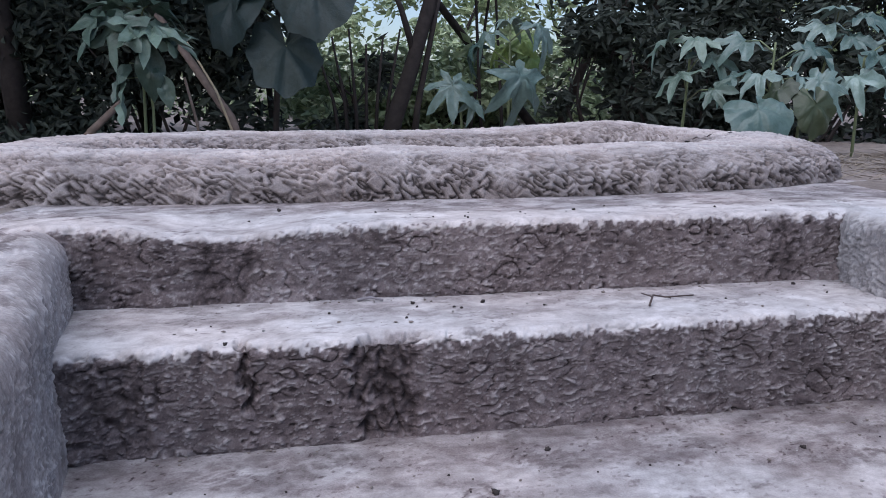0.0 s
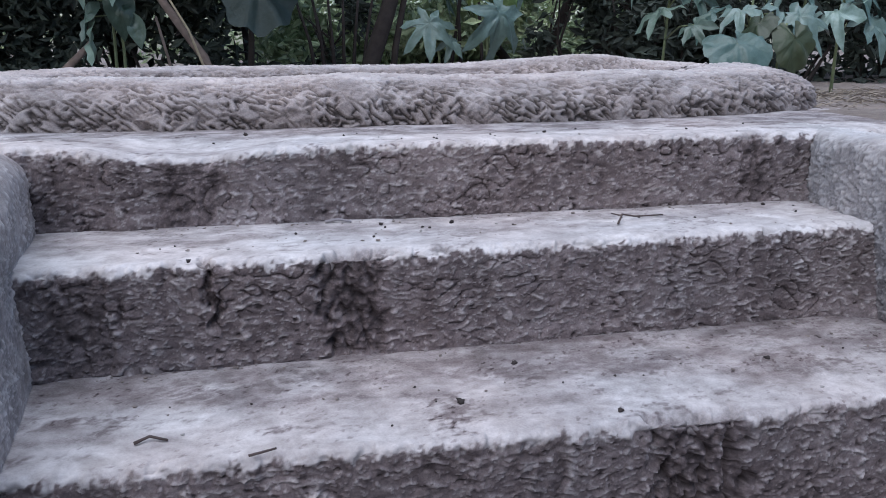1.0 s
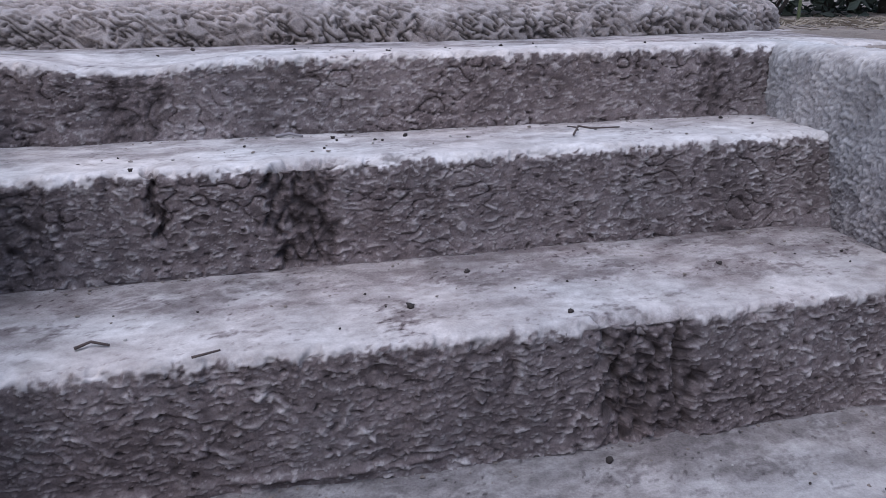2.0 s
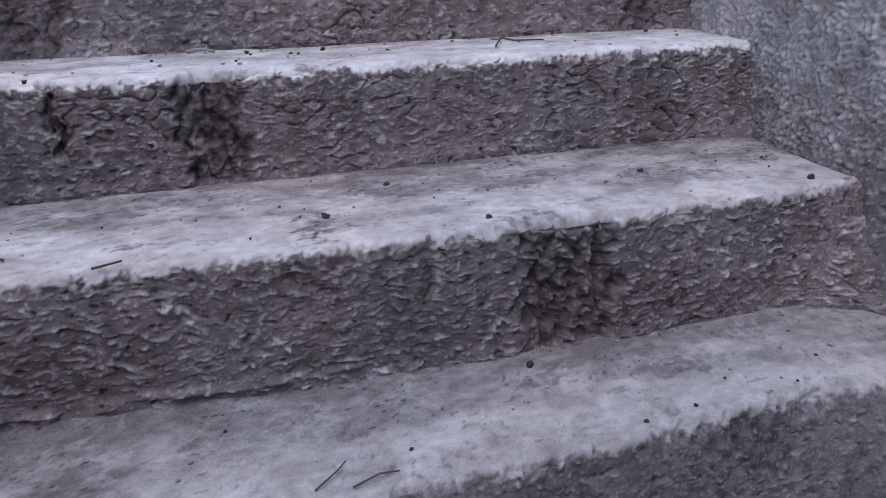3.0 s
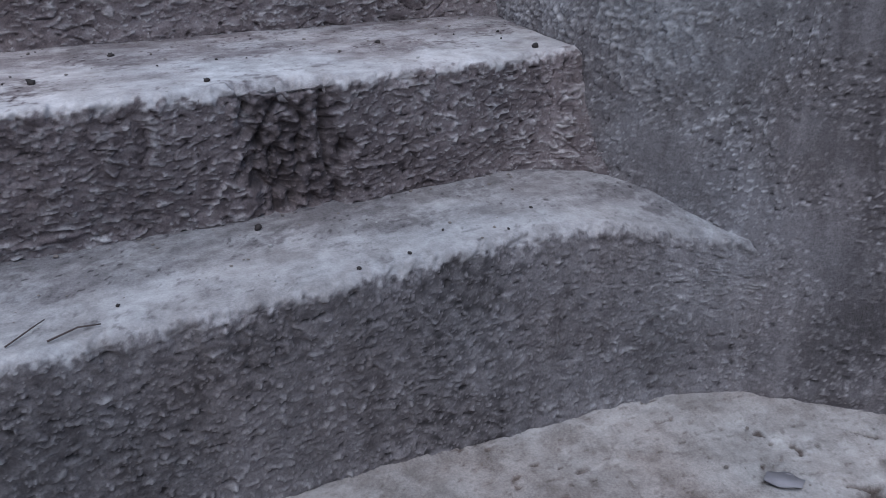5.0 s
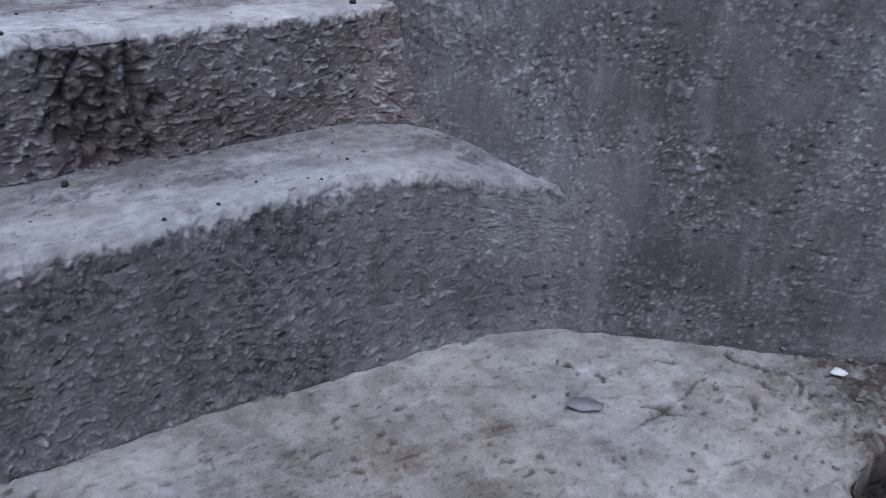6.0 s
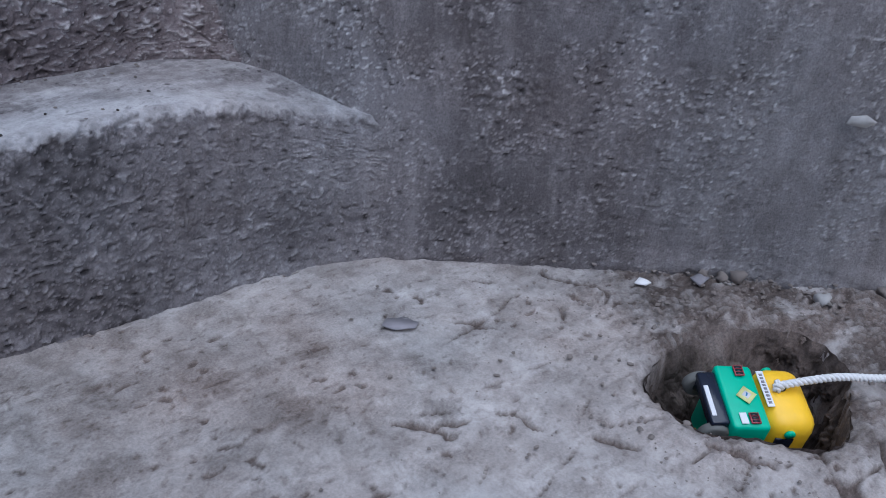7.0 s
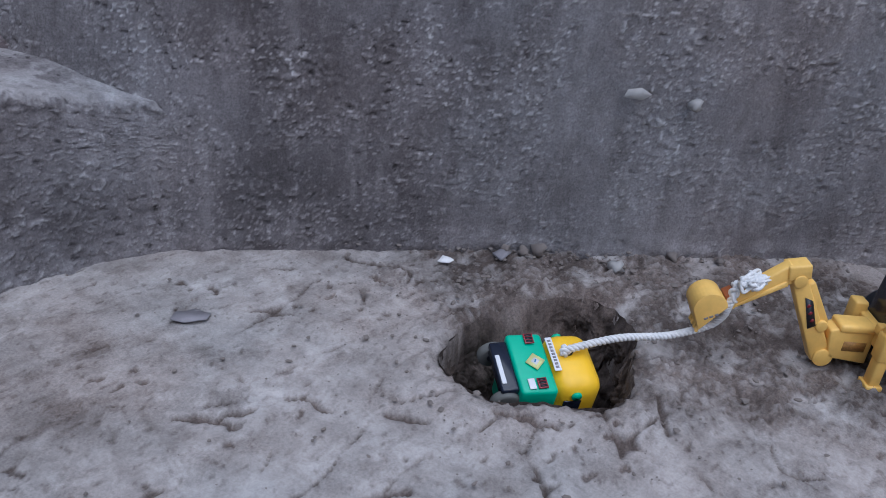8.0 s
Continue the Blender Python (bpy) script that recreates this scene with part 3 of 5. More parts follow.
# the hole's shade is in the colour: dark sides, paler gentle slope and lip
tagged(sheet("hole_lining", lining, MUD_FLOOR, 0.14 * gentle * (1 - 0.5 * deep) + 0.16 * pn(ha * 6, deep * 5, 79) + 0.1 * pn(ha * 16, deep * 12, 69) + 0.12 * (1 - deep)), "damp soil sides of the dug hole, darkened by painted shade", "floor", kind="structure")

# ---- ground outside, out to the horizon ----
th = np.linspace(0, 2 * math.pi, 361)
rr = np.concatenate([np.linspace(0, 3.0, 60), 3.0 * np.geomspace(1.03, 130, 90)])
loop = np.array([(-0.47, 0.24), (-0.39, 0.50), (-0.45, 0.80), (-0.54, 1.02), (-0.42, 1.10), (0.0, 1.15), (0.55, 1.22), (0.66, 0.95), (0.68, 0.74), (0.77, 0.66), (0.98, 0.46), (1.2, 0.30), (1.37, 0.08), (1.50, -0.09),
                 (1.70, -0.4), (1.60, -0.93), (1.1, -1.32), (0.4, -1.41), (-0.28, -1.15), (-0.63, -0.65), (-0.63, -0.15)])
CEN = np.array([0.35, 0.1])
lang = np.unwrap(np.arctan2(loop[:, 1] - CEN[1], loop[:, 0] - CEN[0]))
lrad = np.hypot(loop[:, 0] - CEN[0], loop[:, 1] - CEN[1])
order = np.argsort(lang % (2 * math.pi))
r0 = np.interp(th, (lang % (2 * math.pi))[order], lrad[order], period=2 * math.pi)
gr = r0[:, None] + rr[None, :]
ox, oy = CEN[0] + np.cos(th)[:, None] * gr, CEN[1] + np.sin(th)[:, None] * gr
oz = RIM - 0.006 - 0.045 * sst(0.5, 2.2, rr)[None, :] + 0.012 * pn(ox / 0.3, oy / 0.3, 71) * sst(0.0, 0.4, rr)[None, :] + 0.05 * pn(ox / 3, oy / 3, 72) * sst(1, 4, rr)[None, :]
tagged(sheet("ground", np.stack([ox, oy, oz], -1), MUD_GROUND, 0.5 + 0.8 * pn(ox / 0.5, oy / 0.5, 73)), "bare dusty earth around the pit", "ground", kind="structure")
GZ = RIM - 0.05

# ---- mud ridge behind the rim: a long low ring ----


def ridge():
    n_u, n_v = 2100, 190
    u = np.linspace(0, 2 * math.pi, 40001)
    a, b = 0.70, 0.30
    cxy = np.array([-0.05, 1.62])
    tilt = math.atan(0.21)
    ex = np.sign(np.cos(u)) * np.abs(np.cos(u)) ** 0.55 * a
    ey = np.sign(np.sin(u)) * np.abs(np.sin(u)) ** 0.75 * b
    mx, my = cxy[0] + ex * math.cos(tilt) - ey * math.sin(tilt) * 0.6, cxy[1] + ex * math.sin(tilt) * 1.0 + ey
    run = np.concatenate([[0], np.cumsum(np.hypot(np.diff(mx), np.diff(my)))])
    ph = np.linspace(0, run[-1], n_u)
    mx, my = np.interp(ph, run, mx), np.interp(ph, run, my)
    ker = np.hanning(61) / np.hanning(61).sum()
    mx, my = (np.convolve(np.concatenate([q[-31:-1], q, q[1:31]]), ker, "valid") for q in (mx, my))
    even, half_way = ph, ph[-1] / 2
    ph = np.concatenate([np.arange(0, half_way, 0.003), np.arange(half_way, ph[-1], 0.0017), ph[-1:]])
    mx, my = np.interp(ph, even, mx), np.interp(ph, even, my)
    tx, ty = np.gradient(mx), np.gradient(my)
    ln = np.hypot(tx, ty) + 1e-9
    nx, ny = ty / ln, -tx / ln
    half, high = 0.145, 0.078
    kf = np.linspace(0, math.pi, 4001)
    arc = np.concatenate([[0], np.cumsum(np.hypot(np.diff(np.cos(kf)) * half, np.diff(np.abs(np.sin(kf)) ** 0.42) * high))])
    girth = np.linspace(0, arc[-1], n_v)
    k = np.interp(girth, arc, kf)
    prof_o = -np.cos(k) * half
    prof_h = np.abs(np.sin(k)) ** 0.42 * high
    s, c = np.meshgrid(ph, girth, indexing="ij")
    taper = 1 + 0.12 * pn(s / 0.3, 0.5, 61)
    o = -prof_o[None, :] * taper
    behind = sst(1.6, 1.75, my)
    swell = (1 + 0.05 * pn(ph / 0.22, 0.2, 62) + behind * (0.24 * np.exp(-((mx - 0.38) / 0.15) ** 2) + 0.06))[:, None]
    v = np.stack([mx[:, None] + nx[:, None] * o, my[:, None] + ny[:, None] * o, RIM - 0.012 + prof_h[None, :] * swell], -1)
    nn = np.stack([nx[:, None] * -np.cos(k) * -1, ny[:, None] * -np.cos(k) * -1, np.broadcast_to(np.sin(k) * 0.9 + 0.1, s.shape)], -1)
    nn /= np.linalg.norm(nn, axis=2, keepdims=True)
    # slanting finger marks drawn through the wet mud
    ws, wc = s + 0.004 * pn(s / 0.035, c / 0.03, 63), c + 0.003 * pn(s / 0.03, c / 0.025, 64)
    q, w = ws * 0.78 - wc * 0.63, ws * 0.63 + wc * 0.78
    q2, w2 = ws * 0.9 + wc * 0.44, -ws * 0.44 + wc * 0.9
    first = np.exp(-(pn(q / 0.03, w / 0.0085, 65) / 0.14) ** 2) * sst(-0.2, -0.02, pn(q / 0.016, w / 0.012, 60))
    second = np.exp(-(pn(q2 / 0.03, w2 / 0.009, 59) / 0.12) ** 2) * sst(-0.05, 0.12, pn(q2 / 0.018, w2 / 0.014, 58))
    mask = sst(-0.35, 0.1, pn(s / 0.06, c / 0.05, 66))
    side = np.sin(k)[None, :]
    worn = sst(1.0, 0.985, side) * 0.7 + 0.3
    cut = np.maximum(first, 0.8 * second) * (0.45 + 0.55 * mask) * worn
    tuft = worm(q, w, 0.022, 0.009, 57, 0.16, -0.02) * worn
    d = -0.008 * cut + 0.0016 * tuft + 0.002 * pn(s / 0.022, c / 0.016, 67) + 0.0010 * pn(s / 0.007, c / 0.006, 68) + 0.006 * pn(s / 0.16, c / 0.1, 69)
    v += nn * d[..., None]
    # paler on the crown; shade of the finger grooves painted into the colour
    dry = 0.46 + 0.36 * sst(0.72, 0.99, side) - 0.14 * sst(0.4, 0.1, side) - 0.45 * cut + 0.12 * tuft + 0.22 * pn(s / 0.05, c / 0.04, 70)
    top = tagged(new("mud_ridge"), "low rounded ring of mud with slanting finger marks", "mud bank")
    cutoff = int(np.searchsorted(ph, half_way))
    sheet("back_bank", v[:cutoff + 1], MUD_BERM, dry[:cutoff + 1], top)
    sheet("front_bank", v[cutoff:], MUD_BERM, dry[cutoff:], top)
    return top


ridge()

# ---- toy three-wheeler, nose down in the hole ----


def rickshaw():
    top = new("toy_rickshaw")
    tagged(top, "green and yellow plastic toy rickshaw nose-down in the hole", "toy rickshaw")

    def shell(z0, z1, y1, bev, squeeze=0.0):
        def taper(v):
            if v.co.z > 0:
                v.co.x *= 1 - squeeze
                v.co.y *= 0.93
        return box(0.064, y1, z1 - z0, Matrix.Translation((0, y1 / 2, (z0 + z1) / 2)), bev, 4, taper)
    part("body", shell(-0.0168, 0.0168, 0.085, 0.004), GREEN, top, "green lower body")
    roof = part("roof", shell(0.0160, 0.0600, 0.080, 0.0145, 0.0), YELLOW, top, "bright yellow canopy")
    # black disc stands for the dark inside of the rope's hole
    part("rope_hole_shade", disc(0.0036, 0.0022, pose(-0.006, -0.0002, 0.0355, 90), 20), BLACK, roof)
    for sx in (-1, 1):
        part("side_window", box(0.002, 0.034, 0.016, Matrix.Translation((sx * 0.0314, 0.036, 0.032)), 0.0008), NAVY, roof)
        part("window_badge", disc(0.0045, 0.0024, pose(sx * 0.0322, 0.013, 0.034, 0, 90), 20), GREEN, roof)
    bumper = part("bumper", box(0.052, 0.012, 0.016, Matrix.Translation((0, 0.009, -0.0245)), 0.002), NAVY, top, "dark glossy rear bumper")
    part("bumper_strip", box(0.030, 0.001, 0.004, Matrix.Translation((0.004, 0.0026, -0.0285)), 0.0003), WHITE, bumper, "faded white strip")
    for sx in (-1, 1):
        lamp = part("tail_lamp", box(0.0105, 0.0014, 0.0085, Matrix.Translation((sx * 0.0238, -0.0003, 0.003)), 0.0004), RED, top, "dark red tail lamp sticker")
        for k in range(3):
            part("lamp_bar", box(0.0022, 0.0006, 0.006, Matrix.Translation((sx * 0.0238 + (k - 1) * 0.0031, -0.0011, 0.003))), BLACK, lamp)
    part("lamp_backing", box(0.0105, 0.001, 0.006, Matrix.Translation((0.0238, -0.0004, -0.0062)), 0.0002), WHITE, top, "white sticker")
    dia = part("diamond_sticker", box(0.0125, 0.0008, 0.0125, pose(0.001, -0.0003, 0.0025, 0, 45)), CREAM, top, "cream diamond sticker")
    part("diamond_print", box(0.0058, 0.0006, 0.0058, pose(0.001, -0.0008, 0.0025, 0, 45)), WHITE, dia)
    part("diamond_mark", box(0.0034, 0.0006, 0.0014, pose(0.001, -0.0012, 0.0025, 0, 25)), BLUE, dia)
    part("plate_strip", box(0.036, 0.0008, 0.0062, Matrix.Translation((-0.005, -0.0004, 0.0205)), 0.0002), WHITE, top, "pale lettered strip")
    for k in range(9):
        part("strip_bar", box(0.0022, 0.0004, 0.0028, Matrix.Translation((-0.0188 + k * 0.0035, -0.0009, 0.0205))), FLAKE, top)
    for sx in (-1, 1):
        wheel = part("rear_wheel", disc(0.0135, 0.009, pose(sx * 0.0255, 0.02, -0.027, 0, 90), 28, 0.0025), RUBBER, top, "worn grey wheel")
        part("hub", disc(0.006, 0.0098, pose(sx * 0.0255, 0.02, -0.027, 0, 90), 20, 0.001), BLACK, wheel)
    part("front_wheel", disc(0.0125, 0.007, pose(0, 0.095, -0.027, 0, 90), 28, 0.002), RUBBER, top)
    part("nose", box(0.04, 0.03, 0.035, Matrix.Translation((0, 0.088, -0.004)), 0.01, 3), YELLOW, top)
    u = Vector((0.861, -0.507, 0.046)).normalized()
    nrm = Vector((-0.182, -0.221, 0.958))
    fwd = -(nrm - u * nrm.dot(u)).normalized()
    right = fwd.cross(u)
    m = Matrix((right, fwd, u)).transposed().to_4x4()
    top.matrix_world = Matrix.Translation((0.8040, 0.1280, 0.0125)) @ m
    return Matrix.Translation((0.8040, 0.1280, 0.0125)) @ m


toy_m = rickshaw()

# ---- toy backhoe ----
BACK = Vector((0.734, -0.679, 0)).normalized()
SIDE = Vector((0, 0, 1)).cross(BACK)
BASE = Vector((1.047, -0.071, 0.0)) + SIDE * 0.03


def backhoe():
    top = new("toy_backhoe")
    tagged(top, "yellow plastic toy backhoe with its digging arm reaching to the hole", "toy digger")

    def bar(p, q, w0, w1, thick, name, label="", bev=0.0015, parent=None, mat=AMBER, yy=0.0):
        (x0, z0), (x1, z1) = p, q
        dx, dz = x1 - x0, z1 - z0
        ln = math.hypot(dx, dz)
        nx, nz = -dz / ln, dx / ln
        pts = [(x0 + nx * w0 / 2, z0 + nz * w0 / 2), (x0 - nx * w0 / 2, z0 - nz * w0 / 2), (x1 - nx * w1 / 2, z1 - nz * w1 / 2), (x1 + nx * w1 / 2, z1 + nz * w1 / 2)]
        return part(name, extrude_outline(pts, thick, Matrix.Translation((0, yy, 0)), bev), mat, parent or top, label)

    def pin(x, z, r, thick, parent, mat=AMBER):
        return part("pivot_pin", disc(r, thick, pose(x, 0, z, 90), 20, 0.0008), mat, parent)
    # bucket: curved back shell with two cheeks
    arc = [math.radians(a) for a in range(-20, 171, 12)]
    bx, bz, br = -0.1575, 0.0580, 0.0150
    outer = [(bx + math.cos(a + 0.55) * br, bz + math.sin(a + 0.55) * br) for a in arc] + [(bx - 0.0055, bz - 0.0225)]
    inner = [(bx + (x - bx) * 0.86, bz + (z - bz) * 0.86 - 0.0006) for x, z in outer][::-1]
    bucket = part("bucket", extrude_outline(outer + inner, 0.026, bev=0.0004), AMBER, top, "rounded yellow bucket")
    for sy in (-1, 1):
        part("bucket_cheek", extrude_outline(outer, 0.002, Matrix.Translation((0, sy * 0.0125, 0)), 0.0003), AMBER, bucket)
    for k in range(3):
        part("bucket_print", box(0.0035, 0.0006, 0.0018, pose(bx - 0.002 + k * 0.0042, -0.0137, bz - 0.010 + k * 0.0023, 0, -28)), FLAKE, bucket)
    for k in range(4):
        part("bucket_tooth", box(0.0025, 0.004, 0.006, pose(bx - 0.006, -0.0098 + k * 0.0065, bz - 0.0235, 0, 12), 0.0006), AMBER, bucket)
    dipper = bar((-0.1385, 0.0615), (-0.0890, 0.0975), 0.010, 0.019, 0.012, "dipper_arm")
    bar((-0.135, 0.0590), (-0.094, 0.0865), 0.0035, 0.0055, 0.0155, "dipper_rib", parent=dipper)
    bar((-0.132, 0.070), (-0.101, 0.096), 0.0035, 0.0035, 0.005, "hydraulic_rod", parent=dipper)
    pin(-0.1385, 0.0615, 0.005, 0.018, dipper)
    pin(-0.0845, 0.0905, 0.006, 0.020, dipper)
    part("link", box(0.009, 0.014, 0.006, pose(-0.1405, 0, 0.0685, 0, -30), 0.0012), plain("red_brown_link", (0.35, 0.1, 0.03), 0.5), dipper, "reddish link")
    part("elbow_cap", box(0.020, 0.017, 0.014, pose(-0.0865, 0, 0.0985, 0, -12), 0.0015), AMBER, dipper)
    boom = bar((-0.0830, 0.0885), (-0.0405, 0.0115), 0.014, 0.019, 0.013, "boom")
    bar((-0.072, 0.087), (-0.049, 0.046), 0.008, 0.012, 0.009, "boom_cylinder", parent=boom)
    part("boom_sticker", extrude_outline([(-0.0745, 0.074), (-0.0665, 0.071), (-0.0565, 0.046), (-0.063, 0.042)], 0.0146), BLACK, boom, "black sticker with red lettering")
    for k in range(3):
        part("sticker_bar", box(0.0028, 0.0154, 0.0034, pose(-0.0690 + k * 0.0038, 0, 0.0660 - k * 0.0074, 0, 25)), RED, boom)
    pin(-0.0400, 0.0125, 0.009, 0.018, boom)
    pin(-0.051, 0.046, 0.0055, 0.017, boom)
    # swing bracket
    br_ = part("swing_bracket", extrude_outline([(-0.042, 0.043), (-0.037, 0.014), (0.000, 0.010), (0.000, 0.047), (-0.030, 0.047)], 0.018, bev=0.0015), AMBER, top)
    part("bracket_top", box(0.034, 0.022, 0.008, Matrix.Translation((-0.018, 0, 0.0465)), 0.003, 3), AMBER, br_)
    part("bracket_vent", box(0.021, 0.0186, 0.010, Matrix.Translation((-0.016, 0, 0.028))), plain("brown_sticker", (0.4, 0.2, 0.05), 0.5, var=0.3, scale=500), br_, "brownish sticker")
    # stabiliser frame across the back of the machine
    fr = part("rear_frame", box(0.010, 0.066, 0.016, Matrix.Translation((0.003, 0, 0.040)), 0.002), AMBER, top)
    for sy in (-1, 1):
        leg = part("stabiliser_leg", box(0.010, 0.012, 0.046, Matrix.Translation((-0.002, sy * 0.030, 0.026)), 0.0015), AMBER, top)
        part("leg_collar", box(0.013, 0.015, 0.026, Matrix.Translation((-0.002, sy * 0.030, 0.044)), 0.002), AMBER, leg)
        part("foot_pad", box(0.015, 0.017, 0.005, Matrix.Translation((-0.002, sy * 0.030, 0.0030)), 0.001), AMBER, leg)
        if sy > 0:
            continue
        part("upper_post", box(0.009, 0.011, 0.022, Matrix.Translation((-0.002, sy * 0.030, 0.062)), 0.0015), AMBER, leg)
        part("post_cap", box(0.013, 0.014, 0.010, Matrix.Translation((-0.002, sy * 0.030, 0.074)), 0.0015), AMBER, leg)
    part("frame_lug", box(0.008, 0.010, 0.010, Matrix.Translation((-0.002, -0.016, 0.053)), 0.0015), AMBER, fr)
    # body, cab, wheels
    def narrow(v):
        v.co.x *= 0.82 if v.co.z > 0 else 1
    part("chassis", box(0.17, 0.036, 0.026, Matrix.Translation((0.10, 0, 0.036)), 0.004), AMBER, top)
    part("engine_hood", box(0.075, 0.05, 0.045, Matrix.Translation((0.160, 0, 0.066)), 0.006, 3), AMBER, top)
    cab = part("cab", box(0.085, 0.066, 0.085, Matrix.Translation((0.050, 0, 0.082)), 0.006, 3, narrow), NAVY, top, "dark glossy cab")
    part("cab_roof", box(0.082, 0.072, 0.008, Matrix.Translation((0.050, 0, 0.127)), 0.003), AMBER, cab)
    for sy in (-1, 1):
        for wx, r in ((0.044, 0.033), (0.17, 0.025)):
            w = part("wheel", disc(r, 0.022, pose(wx, sy * 0.043, r - 0.003, 90), 32, 0.004), BLACK, top, "black rubber wheel")
            part("rim", disc(r * 0.55, 0.0236, pose(wx, sy * 0.043, r - 0.003, 90), 24, 0.001), AMBER, w)
    part("loader_bucket", extrude_outline([(0.23, 0.006), (0.275, 0.004), (0.245, 0.012), (0.237, 0.045), (0.230, 0.047)], 0.10, bev=0.0008), AMBER, top)
    for sy in (-1, 1):
        part("loader_arm", extrude_outline([(0.10, 0.085), (0.20, 0.055), (0.232, 0.018), (0.234, 0.030), (0.205, 0.066), (0.10, 0.096)], 0.007, Matrix.Translation((0, sy * 0.036, 0)), 0.0008), AMBER, top)
    m = Matrix((BACK, SIDE, Vector((0, 0, 1)))).transposed().to_4x4()
    top.matrix_world = Matrix.Translation(BASE) @ m
    return Matrix.Translation(BASE) @ m


dig_m = backhoe()

# ---- twisted rope from the toy's roof to the bucket ----


def rope():
    top = new("rope")
    tagged(top, "twisted white cotton rope tied between the two toys", "rope")
    a = toy_m @ Vector((-0.005, -0.0045, 0.0325))
    b = dig_m @ Vector((-0.152, 0.0, 0.031))
    mid1, mid2 = a.lerp(b, 0.35) + Vector((0, 0, 0.0035)), a.lerp(b, 0.72) + Vector((0, 0, -0.003))
    ctrl = [a - Vector((0, 0, 0.004)), a, mid1, mid2, b, dig_m @ Vector((-0.142, -0.004, 0.045)), dig_m @ Vector((-0.141, -0.009, 0.060)), dig_m @ Vector((-0.136, -0.004, 0.076)), dig_m @ Vector((-0.135, 0.004, 0.076))]
    pts = []
    for i in range(len(ctrl) - 1):
        p0, p1, p2, p3 = ctrl[max(i - 1, 0)], ctrl[i], ctrl[i + 1], ctrl[min(i + 2, len(ctrl) - 1)]
        for k in range(24):
            t = k / 24
            pts.append(0.5 * (2 * p1 + (p2 - p0) * t + (2 * p0 - 5 * p1 + 4 * p2 - p3) * t * t + (3 * p1 - p0 - 3 * p2 + p3) * t ** 3))
    run, turns = 0.0, []
    for i, p in enumerate(pts):
        run += (p - pts[i - 1]).length if i else 0
        turns.append(run / 0.0125 * 2 * math.pi)
    for s in range(3):
        line = []
        for i, p in enumerate(pts):
            d = (pts[min(i + 1, len(pts) - 1)] - pts[max(i - 1, 0)]).normalized()
            n1 = d.cross(Vector((0, 0, 1))).normalized()
            n2 = d.cross(n1)
            ph = turns[i] + s * 2 * math.pi / 3
            line.append(p + (n1 * math.cos(ph) + n2 * math.sin(ph)) * 0.0021)
        part("strand", tube(line, [0.0018] * len(line), 7), ROPE, top)

    def tuft(centre, spread, n, r, name):
        ctl = [centre + Vector((random.uniform(-1, 1) * spread[0], random.uniform(-1, 1) * spread[1], random.uniform(-1, 1) * spread[2])) * 1.6 for _ in range(n * 2)]
        line = []
        for i in range(len(ctl) - 3):
            p0, p1, p2, p3 = ctl[i:i + 4]
            for k in range(6):
                t = k / 6
                line.append(0.5 * (2 * p1 + (p2 - p0) * t + (2 * p0 - 5 * p1 + 4 * p2 - p3) * t * t + (3 * p1 - p0 - 3 * p2 + p3) * t ** 3))
        bm = tube(line, [r * 0.62] * len(line), 7)
        part(name, bm, ROPE, top, "frayed knot")
    core = bmesh.new()
    bmesh.ops.create_icosphere(core, subdivisions=4, radius=1)
    for v in core.verts:
        k = 1 + 0.35 * noise.noise(v.co * 2.2) + 0.2 * noise.noise(v.co * 6)
        v.co = Vector((v.co.x * 0.0135 * k, v.co.y * 0.006 * k, v.co.z * 0.0048 * k))
    core.transform(dig_m @ pose(-0.124, -0.005, 0.0845, 0, -20))
    part("knot", core, ROPE, top, "frayed knot")
    tuft(toy_m @ Vector((-0.005, -0.004, 0.0315)), (0.0022, 0.0022, 0.0022), 7, 0.0026, "knot")
    tuft(dig_m @ Vector((-0.124, -0.005, 0.0845)), (0.0115, 0.005, 0.0034), 24, 0.0027, "knot")
    tuft(dig_m @ Vector((-0.140, -0.008, 0.067)), (0.002, 0.003, 0.006), 7, 0.0024, "knot")


rope()

# ---- small things on the steps and the floor ----


def clod(place, r, mat=CLOD, name="pebble", label="small dark clod of mud lying on the tread", cat="pebble", group="clods on the steps", flat=0.8):
    bm = bmesh.new()
    bmesh.ops.create_icosphere(bm, subdivisions=2, radius=r)
    o = random.uniform(0, 50)
    for v in bm.verts:
        k = 1 + 0.5 * noise.noise(v.co / r * 0.9 + Vector((o, o, 0))) + 0.6 * noise.noise(v.co / r * 2.2 + Vector((o, 0, o)))
        v.co = Vector((v.co.x * k * random.uniform(0.95, 1.05), v.co.y * k, v.co.z * k * flat))
    ob = part(name, bm, mat)
    ob.location = Vector(place) + Vector((0, 0, r * 0.6 * flat))
    ob.rotation_euler = (random.uniform(-0.2, 0.2), random.uniform(-0.2, 0.2), random.uniform(0, 6))
    return tagged(ob, label, cat, group)


for x, y, lev, r in ((-0.212, 1.051, 3, 0.0033), (0.17, 1.06, 3, 0.003), (0.046, 0.926, 2, 0.0036), (0.447, 1.02, 2, 0.0035), (-0.21, 0.76, 2, 0.0026), (0.103, 0.758, 1, 0.0035), (0.046, 0.667, 1, 0.0042),
                     (0.183, 0.645, 1, 0.0034), (0.357, 0.762, 1, 0.0036), (0.51, 0.715, 1, 0.004), (0.211, 0.599, 0, 0.0036), (-0.035, 0.92, 2, 0.003)):
    clod((x, y, TREADS[lev]), r * 0.8)
rng = random.Random(5)
